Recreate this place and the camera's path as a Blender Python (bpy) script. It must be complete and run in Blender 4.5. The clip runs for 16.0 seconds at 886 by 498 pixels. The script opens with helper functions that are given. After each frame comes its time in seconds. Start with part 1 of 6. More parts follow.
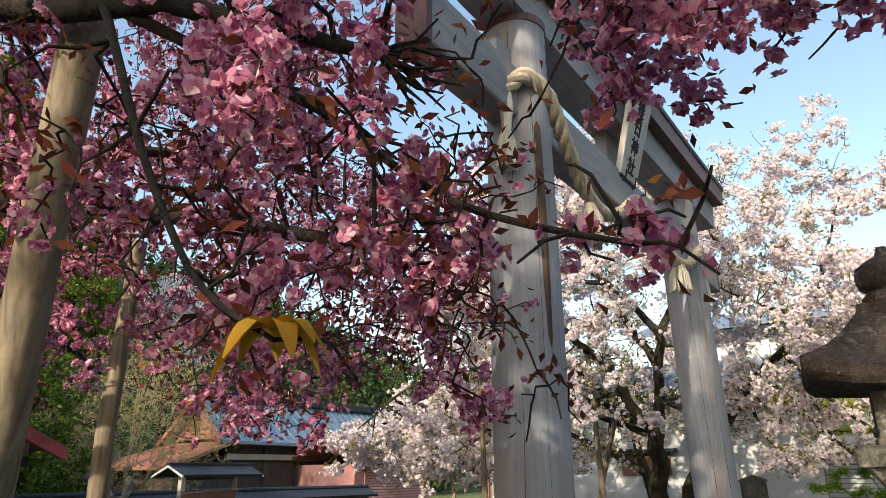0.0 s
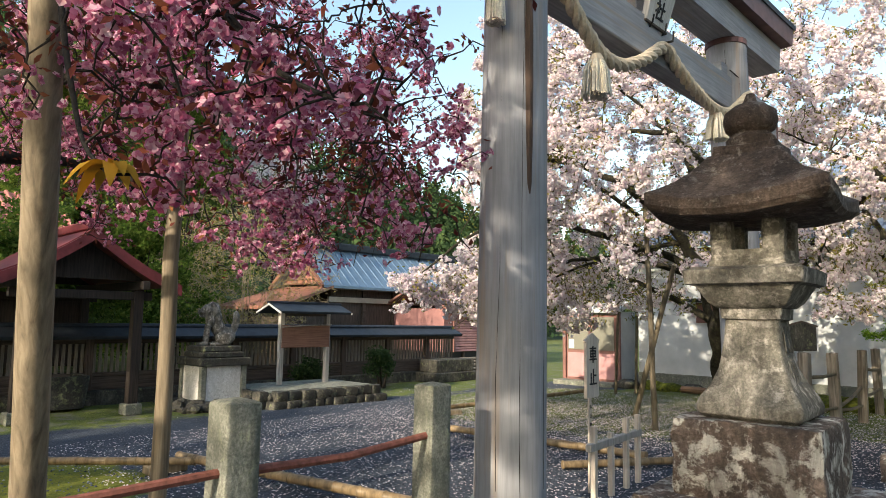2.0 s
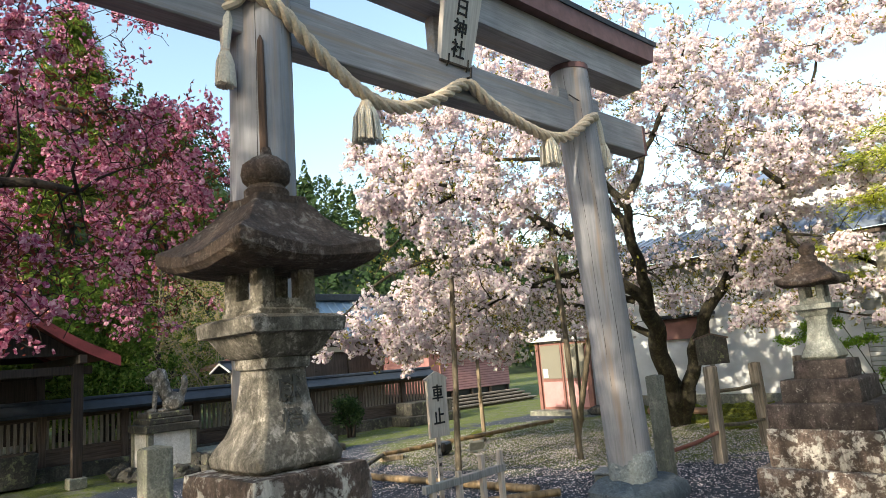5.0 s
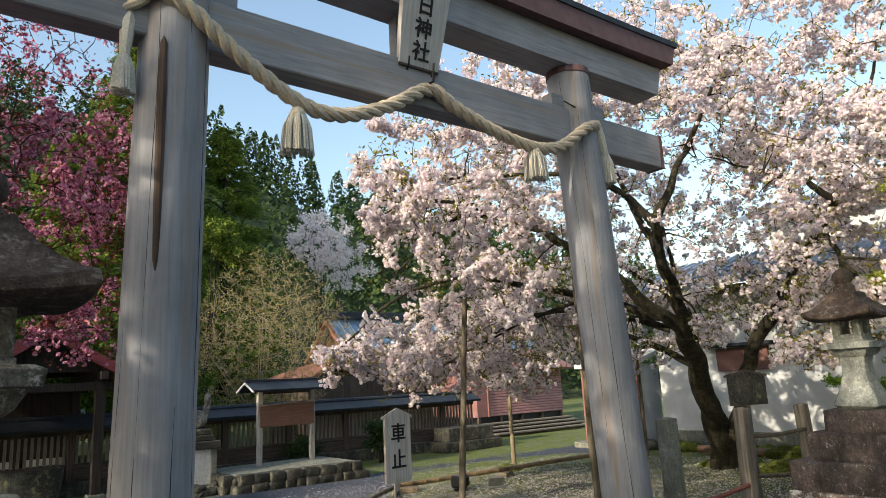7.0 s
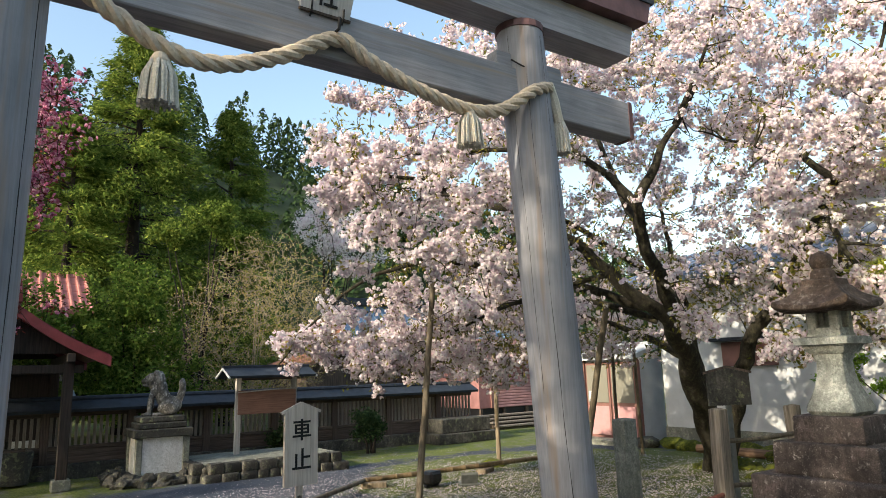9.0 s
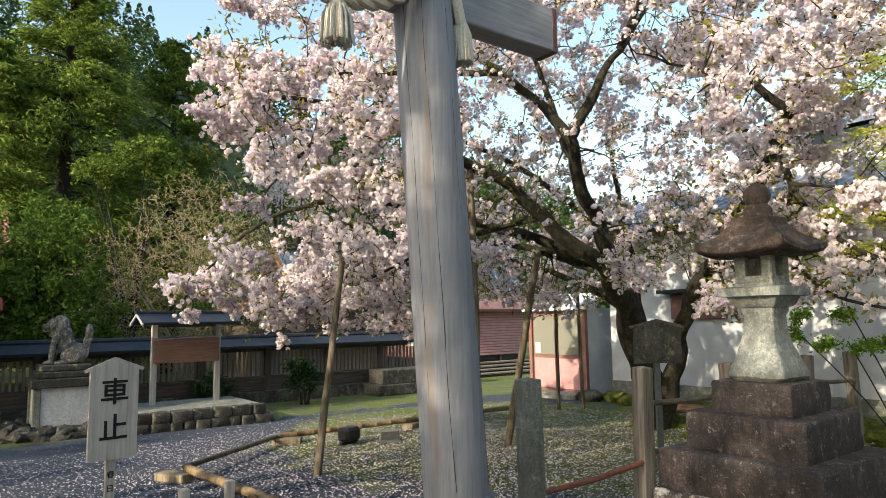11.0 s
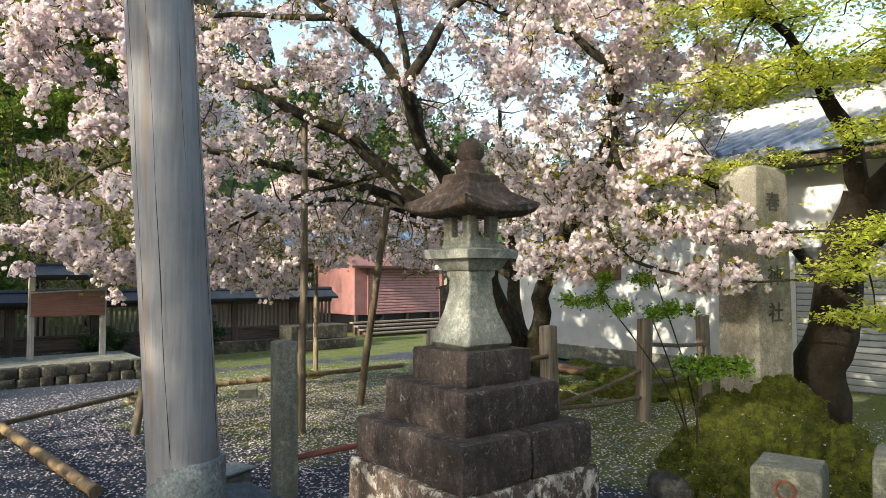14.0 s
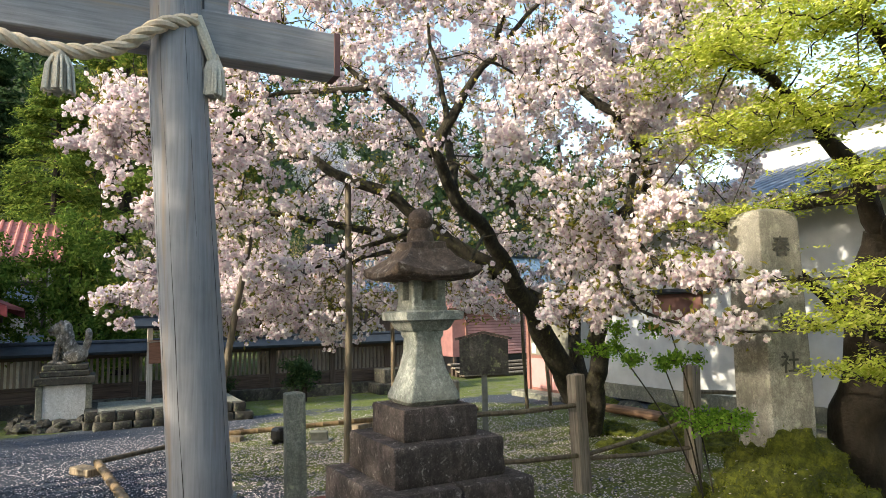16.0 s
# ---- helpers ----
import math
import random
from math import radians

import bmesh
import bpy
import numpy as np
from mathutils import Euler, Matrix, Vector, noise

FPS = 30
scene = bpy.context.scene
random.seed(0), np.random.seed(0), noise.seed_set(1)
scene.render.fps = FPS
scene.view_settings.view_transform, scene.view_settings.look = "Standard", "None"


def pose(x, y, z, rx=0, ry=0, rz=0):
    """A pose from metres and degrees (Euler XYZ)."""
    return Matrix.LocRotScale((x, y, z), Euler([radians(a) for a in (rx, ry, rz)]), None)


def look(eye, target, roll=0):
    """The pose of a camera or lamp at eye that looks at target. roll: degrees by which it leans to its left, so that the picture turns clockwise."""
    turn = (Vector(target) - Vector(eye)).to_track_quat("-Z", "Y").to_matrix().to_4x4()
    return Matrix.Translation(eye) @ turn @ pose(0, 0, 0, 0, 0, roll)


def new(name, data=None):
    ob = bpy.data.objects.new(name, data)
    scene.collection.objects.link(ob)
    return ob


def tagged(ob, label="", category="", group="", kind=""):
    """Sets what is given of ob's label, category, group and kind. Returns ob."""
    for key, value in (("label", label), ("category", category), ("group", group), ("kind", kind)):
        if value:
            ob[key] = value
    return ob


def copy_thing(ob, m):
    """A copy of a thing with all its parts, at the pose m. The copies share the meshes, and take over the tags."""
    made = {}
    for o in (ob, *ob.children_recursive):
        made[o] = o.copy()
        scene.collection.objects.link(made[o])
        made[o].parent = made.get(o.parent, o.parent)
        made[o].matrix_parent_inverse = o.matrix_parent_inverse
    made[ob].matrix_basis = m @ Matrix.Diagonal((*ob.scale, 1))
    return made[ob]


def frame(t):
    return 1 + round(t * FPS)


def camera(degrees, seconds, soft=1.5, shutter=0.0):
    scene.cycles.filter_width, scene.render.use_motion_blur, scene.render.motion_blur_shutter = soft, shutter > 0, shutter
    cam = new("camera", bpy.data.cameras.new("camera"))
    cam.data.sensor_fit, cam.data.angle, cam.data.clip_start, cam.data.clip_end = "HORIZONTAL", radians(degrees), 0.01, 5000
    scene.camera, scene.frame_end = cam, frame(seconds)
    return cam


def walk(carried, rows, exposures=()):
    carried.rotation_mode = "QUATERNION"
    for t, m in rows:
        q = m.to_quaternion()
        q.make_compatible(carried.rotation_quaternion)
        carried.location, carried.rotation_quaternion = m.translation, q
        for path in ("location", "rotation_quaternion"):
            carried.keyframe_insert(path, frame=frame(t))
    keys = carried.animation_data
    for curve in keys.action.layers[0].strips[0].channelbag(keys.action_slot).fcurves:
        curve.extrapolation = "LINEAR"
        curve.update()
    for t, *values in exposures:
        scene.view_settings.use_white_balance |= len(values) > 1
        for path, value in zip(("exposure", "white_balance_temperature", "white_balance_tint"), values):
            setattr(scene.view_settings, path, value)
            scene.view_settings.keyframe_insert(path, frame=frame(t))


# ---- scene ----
cam = camera(68.2, 16.0, soft=0.8)
PATH = [
    (0, (0.028, 0.305, 1.848), (-1.049, 1.861, 2.496), -0.5),
    (0.5, (0.218, 0.304, 1.826), (-0.917, 1.871, 2.33), -1.2),
    (1, (0.325, 0.405, 1.706), (-0.866, 1.983, 2.008), -0.8),
    (1.5, (0.586, 0.509, 1.694), (-0.731, 1.991, 1.961), 0.5),
    (2, (0.901, 0.422, 1.708), (-0.479, 1.853, 1.925), 0.9),
    (2.5, (1.287, 0.451, 1.708), (-0.114, 1.86, 1.931), 0.8),
    (3, (1.656, 0.654, 1.685), (0.269, 2.081, 1.88), 0.1),
    (3.5, (1.995, 0.893, 1.691), (0.623, 2.333, 1.903), -1.2),
    (4, (2.235, 1.136, 1.712), (0.876, 2.583, 1.961), -2.7),
    (4.5, (2.286, 1.443, 1.71), (0.899, 2.855, 2.0), -4.0),
    (6.8, (2.463, 2.833, 1.784), (0.924, 4.042, 2.196), -3.0),
    (7, (2.484, 2.962, 1.806), (0.927, 4.151, 2.207), -2.9),
    (7.5, (2.447, 3.303, 1.758), (0.839, 4.425, 2.152), -2.2),
    (8, (2.392, 3.579, 1.784), (0.756, 4.663, 2.17), -2.4),
    (8.5, (2.44, 3.884, 1.792), (0.814, 4.981, 2.183), -2.0),
    (9, (2.438, 4.147, 1.803), (0.824, 5.268, 2.174), -1.7),
    (9.2, (2.357, 4.259, 1.786), (0.744, 5.383, 2.149), -1.7),
    (11.3, (2.046, 5.559, 1.809), (0.469, 6.772, 2.01), -0.6),
    (11.5, (2.045, 5.688, 1.782), (0.483, 6.92, 1.988), -0.5),
    (12, (2.197, 5.999, 1.768), (0.683, 7.285, 1.998), -0.1),
    (12.5, (2.256, 6.29, 1.728), (0.782, 7.623, 1.957), -0.7),
    (13, (2.337, 6.508, 1.731), (0.891, 7.874, 1.938), -0.7),
    (13.5, (2.514, 6.645, 1.711), (1.043, 7.99, 1.871), -0.5),
    (14, (2.892, 6.913, 1.821), (1.34, 8.171, 1.906), -0.0),
    (14.5, (3.037, 7.122, 1.809), (1.428, 8.305, 1.919), 0.0),
    (15, (3.269, 7.456, 1.877), (1.593, 8.538, 2.028), -0.8),
    (15.5, (3.538, 7.648, 1.934), (1.812, 8.643, 2.115), -1.0),
    (16, (3.778, 7.649, 1.955), (2.021, 8.584, 2.157), -1.2),
]
walk(cam, [(t, look(eye, target, roll)) for t, eye, target, roll in PATH], [(0, 1.03, 6600, 8), (1.2, 1.08, 6600, 7), (3, 1.42, 6600, 7), (4.5, 1.44, 6600, 7), (7, 1.01, 6600, 7), (8.5, 1.16, 6600, 8), (9, 1.2, 6600, 8), (12, 1.35, 6600, 6), (16, 1.52, 6600, 6)])

# ---- light ----
SUN_AZ, SUN_EL = radians(-84), radians(24)
to_sun = Vector((math.cos(SUN_AZ) * math.cos(SUN_EL), math.sin(SUN_AZ) * math.cos(SUN_EL), math.sin(SUN_EL)))
world = bpy.data.worlds.new("sky")
scene.world = world
world.use_nodes = True
wn = world.node_tree
sky = wn.nodes.new("ShaderNodeTexSky")
sky.sky_type = "NISHITA"
sky.sun_disc = False
sky.sun_elevation = SUN_EL
sky.sun_rotation = math.atan2(to_sun.x, to_sun.y)
sky.air_density, sky.dust_density, sky.ozone_density = 1.3, 2.0, 1.0
wn.links.new(sky.outputs[0], wn.nodes["Background"].inputs[0])
wn.nodes["Background"].inputs[1].default_value = 0.15
sun_data = bpy.data.lights.new("sun", "SUN")
sun_data.energy, sun_data.angle, sun_data.color = 3.4, radians(0.6), (1.0, 0.86, 0.68)
new("sun", sun_data).matrix_world = look((0, 0, 30), Vector((0, 0, 30)) - to_sun)


# ---- materials ----
def material(name, build):
    mat = bpy.data.materials.new(name)
    mat.use_nodes = True
    nt = mat.node_tree
    nt.nodes.clear()
    out = nt.nodes.new("ShaderNodeOutputMaterial")
    nt.links.new(build(nt), out.inputs[0])
    return mat


def node(nt, kind, **inputs):
    n = nt.nodes.new(kind)
    for key, value in inputs.items():
        n.inputs[key].default_value = value
    return n


def ramp(nt, source, stops):
    r = nt.nodes.new("ShaderNodeValToRGB")
    els = r.color_ramp.elements
    els[0].position, els[0].color = stops[0][0], (*stops[0][1], 1)
    els[1].position, els[1].color = stops[-1][0], (*stops[-1][1], 1)
    for p, c in stops[1:-1]:
        e = els.new(p)
        e.color = (*c, 1)
    nt.links.new(source, r.inputs[0])
    return r.outputs[0]


def mix(nt, fac, a, b, mode="MIX"):
    m = nt.nodes.new("ShaderNodeMix")
    m.data_type, m.blend_type = "RGBA", mode
    for sock, val in ((m.inputs[0], fac), (m.inputs[6], a), (m.inputs[7], b)):
        if isinstance(val, (int, float)):
            sock.default_value = val
        elif isinstance(val, tuple):
            sock.default_value = (*val, 1)
        else:
            nt.links.new(val, sock)
    return m.outputs[2]


def coords(nt, scale=(1, 1, 1), world_space=False):
    if world_space:
        src = nt.nodes.new("ShaderNodeNewGeometry").outputs["Position"]
    else:
        src = nt.nodes.new("ShaderNodeTexCoord").outputs["Object"]
    mp = nt.nodes.new("ShaderNodeMapping")
    mp.inputs["Scale"].default_value = scale
    nt.links.new(src, mp.inputs[0])
    return mp.outputs[0]


def noise_tex(nt, vec, scale, detail=6, rough=0.6, distortion=0.0):
    n = node(nt, "ShaderNodeTexNoise", Scale=scale, Detail=detail, Roughness=rough, Distortion=distortion)
    nt.links.new(vec, n.inputs["Vector"])
    return n.outputs[0]


def principled(nt, color, rough=0.8, bump=None, strength=0.3, distance=0.02, metallic=0.0, spec=0.3):
    p = node(nt, "ShaderNodeBsdfPrincipled", Roughness=rough, Metallic=metallic)
    p.inputs["Specular IOR Level"].default_value = spec
    if isinstance(color, tuple):
        p.inputs["Base Color"].default_value = (*color, 1)
    else:
        nt.links.new(color, p.inputs["Base Color"])
    if bump is not None:
        b = node(nt, "ShaderNodeBump", Strength=strength, Distance=distance)
        nt.links.new(bump, b.inputs["Height"])
        nt.links.new(b.outputs[0], p.inputs["Normal"])
    return p.outputs[0]


def object_random(nt):
    return nt.nodes.new("ShaderNodeObjectInfo").outputs["Random"]


def island_random(nt):
    return nt.nodes.new("ShaderNodeNewGeometry").outputs["Random Per Island"]


def stone_mat(name, dark, mid, light, lichen=0.0, scale=6.0, lichen_color=(0.62, 0.6, 0.55), bump=0.5):
    def build(nt):
        v = coords(nt)
        big = noise_tex(nt, v, scale * 0.5, 8, 0.65)
        fine = noise_tex(nt, v, scale * 14, 4, 0.7)
        col = ramp(nt, big, [(0.3, dark), (0.5, mid), (0.7, light)])
        col = mix(nt, 0.6, col, ramp(nt, fine, [(0.3, (0.16, 0.16, 0.16)), (0.7, (0.9, 0.9, 0.9))]), "OVERLAY")
        mid_grain = noise_tex(nt, v, scale * 4.5, 6, 0.75)
        col = mix(nt, 0.5, col, ramp(nt, mid_grain, [(0.35, (0.2, 0.2, 0.2)), (0.65, (0.8, 0.8, 0.8))]), "OVERLAY")
        if lichen:
            patch = noise_tex(nt, v, scale * 2.2, 8, 0.7, 0.3)
            mask = ramp(nt, patch, [(0.6 - lichen * 0.16, (0, 0, 0)), (0.68 - lichen * 0.16, (1, 1, 1))])
            col = mix(nt, mask, col, lichen_color)
        spots = noise_tex(nt, v, scale * 7, 3, 0.5)
        col = mix(nt, ramp(nt, spots, [(0.62, (0, 0, 0)), (0.72, (0.5, 0.5, 0.5))]), col, lichen_color)
        stain = noise_tex(nt, coords(nt, (1, 1, 0.3)), scale * 1.6, 7, 0.7, 0.5)
        col = mix(nt, ramp(nt, stain, [(0.42, (0.6, 0.6, 0.6)), (0.58, (0, 0, 0))]), col, dark)
        return principled(nt, col, 0.9, mix(nt, 0.5, fine, big), bump * 1.4, 0.02)
    return material(name, build)


def wood_mat(name, dark, light, axis=2, scale=5.0, rough=0.75, bump=0.35, patch=None):
    def build(nt):
        s = [14.0, 14.0, 14.0]
        s[axis] = 0.7
        v = coords(nt, tuple(s))
        grain = noise_tex(nt, v, scale * 0.5, 8, 0.6, 0.4)
        blot = noise_tex(nt, coords(nt), 1.7, 4)
        col = ramp(nt, grain, [(0.3, dark), (0.65, light)])
        col = mix(nt, 0.4, col, ramp(nt, blot, [(0.3, (0.3, 0.3, 0.3)), (0.7, (0.75, 0.75, 0.75))]), "OVERLAY")
        if patch:
            m = ramp(nt, noise_tex(nt, v, scale * 0.12, 3), [(0.55, (0, 0, 0)), (0.72, (1, 1, 1))])
            col = mix(nt, m, col, patch)
        return principled(nt, col, rough, grain, bump, 0.01)
    return material(name, build)


def petal_mat(name, stops, through_share=0.5):
    def build(nt):
        col = ramp(nt, island_random(nt), stops)
        d = nt.nodes.new("ShaderNodeBsdfDiffuse")
        tr = nt.nodes.new("ShaderNodeBsdfTranslucent")
        m = nt.nodes.new("ShaderNodeMixShader")
        m.inputs[0].default_value = through_share
        nt.links.new(col, d.inputs[0])
        nt.links.new(col, tr.inputs[0])
        nt.links.new(d.outputs[0], m.inputs[1])
        nt.links.new(tr.outputs[0], m.inputs[2])
        return m.outputs[0]
    return material(name, build)


def plain_mat(name, color, rough=0.6, metallic=0.0, vary=0.25, scale=9.0, spec=0.3):
    def build(nt):
        n = noise_tex(nt, coords(nt), scale, 6)
        lo = tuple(c * (1 - vary) for c in color)
        hi = tuple(min(1, c * (1 + vary)) for c in color)
        return principled(nt, ramp(nt, n, [(0.3, lo), (0.7, hi)]), rough, n, 0.12, 0.01, metallic, spec)
    return material(name, build)


M = {}
M["granite"] = stone_mat("granite", (0.1, 0.105, 0.085), (0.18, 0.185, 0.155), (0.27, 0.265, 0.225), 0.25, 5, (0.3, 0.32, 0.22))
M["pillar_stone"] = stone_mat("pillar_stone", (0.17, 0.165, 0.145), (0.29, 0.28, 0.25), (0.38, 0.37, 0.33), 0.2, 5, (0.42, 0.42, 0.34))
M["old_stone"] = stone_mat("old_stone", (0.045, 0.042, 0.035), (0.16, 0.15, 0.127), (0.33, 0.305, 0.265), 0.4, 7, (0.44, 0.41, 0.37))
M["pale_stone"] = stone_mat("pale_stone", (0.14, 0.15, 0.135), (0.27, 0.29, 0.265), (0.4, 0.42, 0.385), 0.3, 6, (0.5, 0.5, 0.45))
M["roof_stone"] = stone_mat("roof_stone", (0.04, 0.03, 0.025), (0.115, 0.084, 0.066), (0.22, 0.165, 0.13), 0.3, 8, (0.3, 0.26, 0.22), 1.0)
M["step_stone"] = stone_mat("step_stone", (0.026, 0.022, 0.021), (0.075, 0.063, 0.06), (0.16, 0.125, 0.118), 0.08, 8, (0.34, 0.32, 0.3), 0.8)
M["lichen_stone"] = stone_mat("lichen_stone", (0.03, 0.025, 0.022), (0.12, 0.09, 0.075), (0.27, 0.21, 0.18), 0.65, 5.5, (0.62, 0.6, 0.55), 0.7)
M["dark_rock"] = stone_mat("dark_rock", (0.02, 0.02, 0.018), (0.06, 0.058, 0.05), (0.14, 0.13, 0.11), 0.2, 3, (0.2, 0.22, 0.12), 0.8)
M["concrete"] = stone_mat("concrete", (0.13, 0.155, 0.165), (0.2, 0.23, 0.24), (0.27, 0.29, 0.295), 0, 3, bump=0.2)
M["footing"] = stone_mat("footing", (0.05, 0.07, 0.085), (0.095, 0.12, 0.14), (0.16, 0.185, 0.2), 0, 4, (0.2, 0.22, 0.23), bump=0.4)
M["plaster_block"] = stone_mat("plaster_block", (0.5, 0.5, 0.48), (0.62, 0.62, 0.6), (0.72, 0.71, 0.68), 0, 3, bump=0.15)
M["torii_wood"] = wood_mat("torii_wood", (0.2, 0.206, 0.228), (0.29, 0.297, 0.322), 2, 5, 0.7, 0.3, (0.28, 0.225, 0.19))
M["beam_wood"] = wood_mat("beam_wood", (0.2, 0.2, 0.213), (0.32, 0.318, 0.332), 1, 5, 0.7, 0.3, (0.31, 0.25, 0.2))
M["split_wood"] = wood_mat("split_wood", (0.03, 0.02, 0.015), (0.11, 0.07, 0.05), 2)
M["dark_wood"] = wood_mat("dark_wood", (0.03, 0.022, 0.018), (0.1, 0.075, 0.06), 2)
M["dark_beam"] = wood_mat("dark_beam", (0.03, 0.022, 0.018), (0.1, 0.075, 0.06), 1)
M["post_wood"] = wood_mat("post_wood", (0.075, 0.063, 0.05), (0.25, 0.22, 0.18), 2)
M["grey_wood"] = wood_mat("grey_wood", (0.2, 0.19, 0.17), (0.42, 0.4, 0.37), 2)
M["sign_wood"] = wood_mat("sign_wood", (0.38, 0.325, 0.265), (0.62, 0.545, 0.465), 2)
M["plaque_wood"] = wood_mat("plaque_wood", (0.38, 0.36, 0.34), (0.56, 0.54, 0.51), 2)
M["brown_board"] = wood_mat("brown_board", (0.11, 0.056, 0.038), (0.22, 0.12, 0.085), 1)
M["bamboo"] = wood_mat("bamboo", (0.1, 0.07, 0.038), (0.25, 0.18, 0.1), 2, 3, 0.45, 0.1)
M["pole"] = wood_mat("pole", (0.1, 0.078, 0.052), (0.28, 0.225, 0.155), 2, 4, 0.7)
M["stake"] = wood_mat("stake", (0.05, 0.04, 0.028), (0.15, 0.125, 0.085), 2, 4, 0.7)
M["log_wood"] = wood_mat("log_wood", (0.09, 0.055, 0.035), (0.27, 0.17, 0.11), 0, 4, 0.85)
M["blind"] = plain_mat("blind", (0.33, 0.35, 0.36), 0.55, 0.2, 0.12, 5)
M["rust"] = plain_mat("rust", (0.2, 0.075, 0.055), 0.7, 0, 0.4, 25)
M["kasagi_metal"] = plain_mat("kasagi_metal", (0.11, 0.06, 0.06), 0.6, 0.0, 0.3, 6)
M["rope"] = plain_mat("rope", (0.55, 0.47, 0.36), 0.85, 0, 0.2, 40)
M["tassel"] = plain_mat("tassel", (0.6, 0.56, 0.47), 0.9, 0, 0.2, 60)
M["red_metal"] = plain_mat("red_metal", (0.14, 0.03, 0.034), 0.5, 0, 0.35, 4)
M["red_tile"] = plain_mat("red_tile", (0.38, 0.15, 0.13), 0.6, 0, 0.25, 4)
M["orange_tile"] = plain_mat("orange_tile", (0.25, 0.115, 0.08), 0.7, 0, 0.3, 6)
M["blue_metal"] = plain_mat("blue_metal", (0.15, 0.225, 0.31), 0.35, 0.3, 0.15, 3, 0.5)
M["blue_tile"] = plain_mat("blue_tile", (0.14, 0.18, 0.25), 0.4, 0.1, 0.3, 8, 0.5)
M["dark_roof"] = plain_mat("dark_roof", (0.022, 0.028, 0.037), 0.62, 0.0, 0.35, 6, 0.25)
M["white_plaster"] = plain_mat("white_plaster", (0.47, 0.49, 0.5), 0.9, 0, 0.14, 2)
M["pink_panel"] = plain_mat("pink_panel", (0.42, 0.23, 0.23), 0.7, 0, 0.12, 3)
# siding pink taken down, so the wall's colour carries its shade
M["shaded_pink"] = plain_mat("shaded_pink", (0.27, 0.135, 0.13), 0.8, 0, 0.2, 3)
# pavilion wood, with the deep shade under its roof put into the colour
M["shaded_wood"] = wood_mat("shaded_wood", (0.01, 0.008, 0.007), (0.04, 0.03, 0.025), 2)
M["brown_panel"] = plain_mat("brown_panel", (0.2, 0.1, 0.085), 0.6, 0, 0.2, 3)
M["tan_wall"] = plain_mat("tan_wall", (0.4, 0.34, 0.27), 0.85, 0, 0.15, 2)
M["black"] = plain_mat("black", (0.012, 0.012, 0.014), 0.4)
M["carving"] = plain_mat("carving", (0.07, 0.07, 0.065), 0.9)
M["ink"] = plain_mat("ink", (0.015, 0.014, 0.014), 0.7)
M["grey_metal"] = plain_mat("grey_metal", (0.16, 0.17, 0.16), 0.5, 0.4)
M["glass"] = material("glass", lambda nt: principled(nt, (0.2, 0.195, 0.16), 0.15, None, spec=0.8))
M["moss"] = material("moss", lambda nt: principled(nt, ramp(nt, noise_tex(nt, coords(nt), 13, 10, 0.8), [(0.3, (0.014, 0.019, 0.004)), (0.48, (0.08, 0.098, 0.012)), (0.6, (0.17, 0.19, 0.02)), (0.75, (0.27, 0.28, 0.035))]), 1.0, noise_tex(nt, coords(nt), 70, 6, 0.75), 1.0, 0.05))
M["bark"] = material("bark", lambda nt: principled(nt, ramp(nt, noise_tex(nt, coords(nt, (1, 1, 0.35)), 14, 8, 0.7), [(0.3, (0.009, 0.007, 0.0055)), (0.6, (0.025, 0.02, 0.015)), (0.8, (0.055, 0.05, 0.034))]), 0.95, noise_tex(nt, coords(nt), 30, 5), 0.8, 0.02))
M["mossy_bark"] = material("mossy_bark", lambda nt: principled(nt, ramp(nt, noise_tex(nt, coords(nt, (1, 1, 0.6)), 17, 9, 0.8), [(0.3, (0.008, 0.007, 0.005)), (0.5, (0.026, 0.023, 0.016)), (0.62, (0.06, 0.057, 0.03)), (0.75, (0.15, 0.14, 0.1))]), 0.95, noise_tex(nt, coords(nt), 34, 7, 0.7), 1.0, 0.03))
M["blossom_white"] = petal_mat("blossom_white", [(0.0, (0.74, 0.58, 0.65)), (0.35, (0.83, 0.745, 0.79)), (0.75, (0.89, 0.855, 0.87)), (1.0, (0.9, 0.875, 0.8))], 0.44)
M["blossom_red"] = petal_mat("blossom_red", [(0.0, (0.28, 0.055, 0.13)), (0.35, (0.54, 0.19, 0.32)), (0.75, (0.72, 0.38, 0.5)), (1.0, (0.86, 0.66, 0.73))], 0.5)
M["leaf_red"] = petal_mat("leaf_red", [(0.0, (0.08, 0.022, 0.02)), (0.6, (0.15, 0.045, 0.034)), (0.95, (0.21, 0.075, 0.04)), (1.0, (0.28, 0.13, 0.045))], 0.4)
M["leaf_orange"] = petal_mat("leaf_orange", [(0.0, (0.42, 0.2, 0.03)), (0.6, (0.55, 0.33, 0.05)), (1.0, (0.6, 0.42, 0.08))], 0.5)
M["leaf_young"] = petal_mat("leaf_young", [(0.0, (0.12, 0.13, 0.03)), (0.6, (0.24, 0.24, 0.05)), (1.0, (0.34, 0.26, 0.07))], 0.5)
M["leaf_maple"] = petal_mat("leaf_maple", [(0.0, (0.34, 0.42, 0.045)), (0.6, (0.52, 0.57, 0.1)), (1.0, (0.72, 0.71, 0.22))], 0.56)
M["leaf_fresh"] = petal_mat("leaf_fresh", [(0.0, (0.08, 0.17, 0.02)), (0.6, (0.15, 0.28, 0.03)), (1.0, (0.25, 0.38, 0.05))], 0.55)
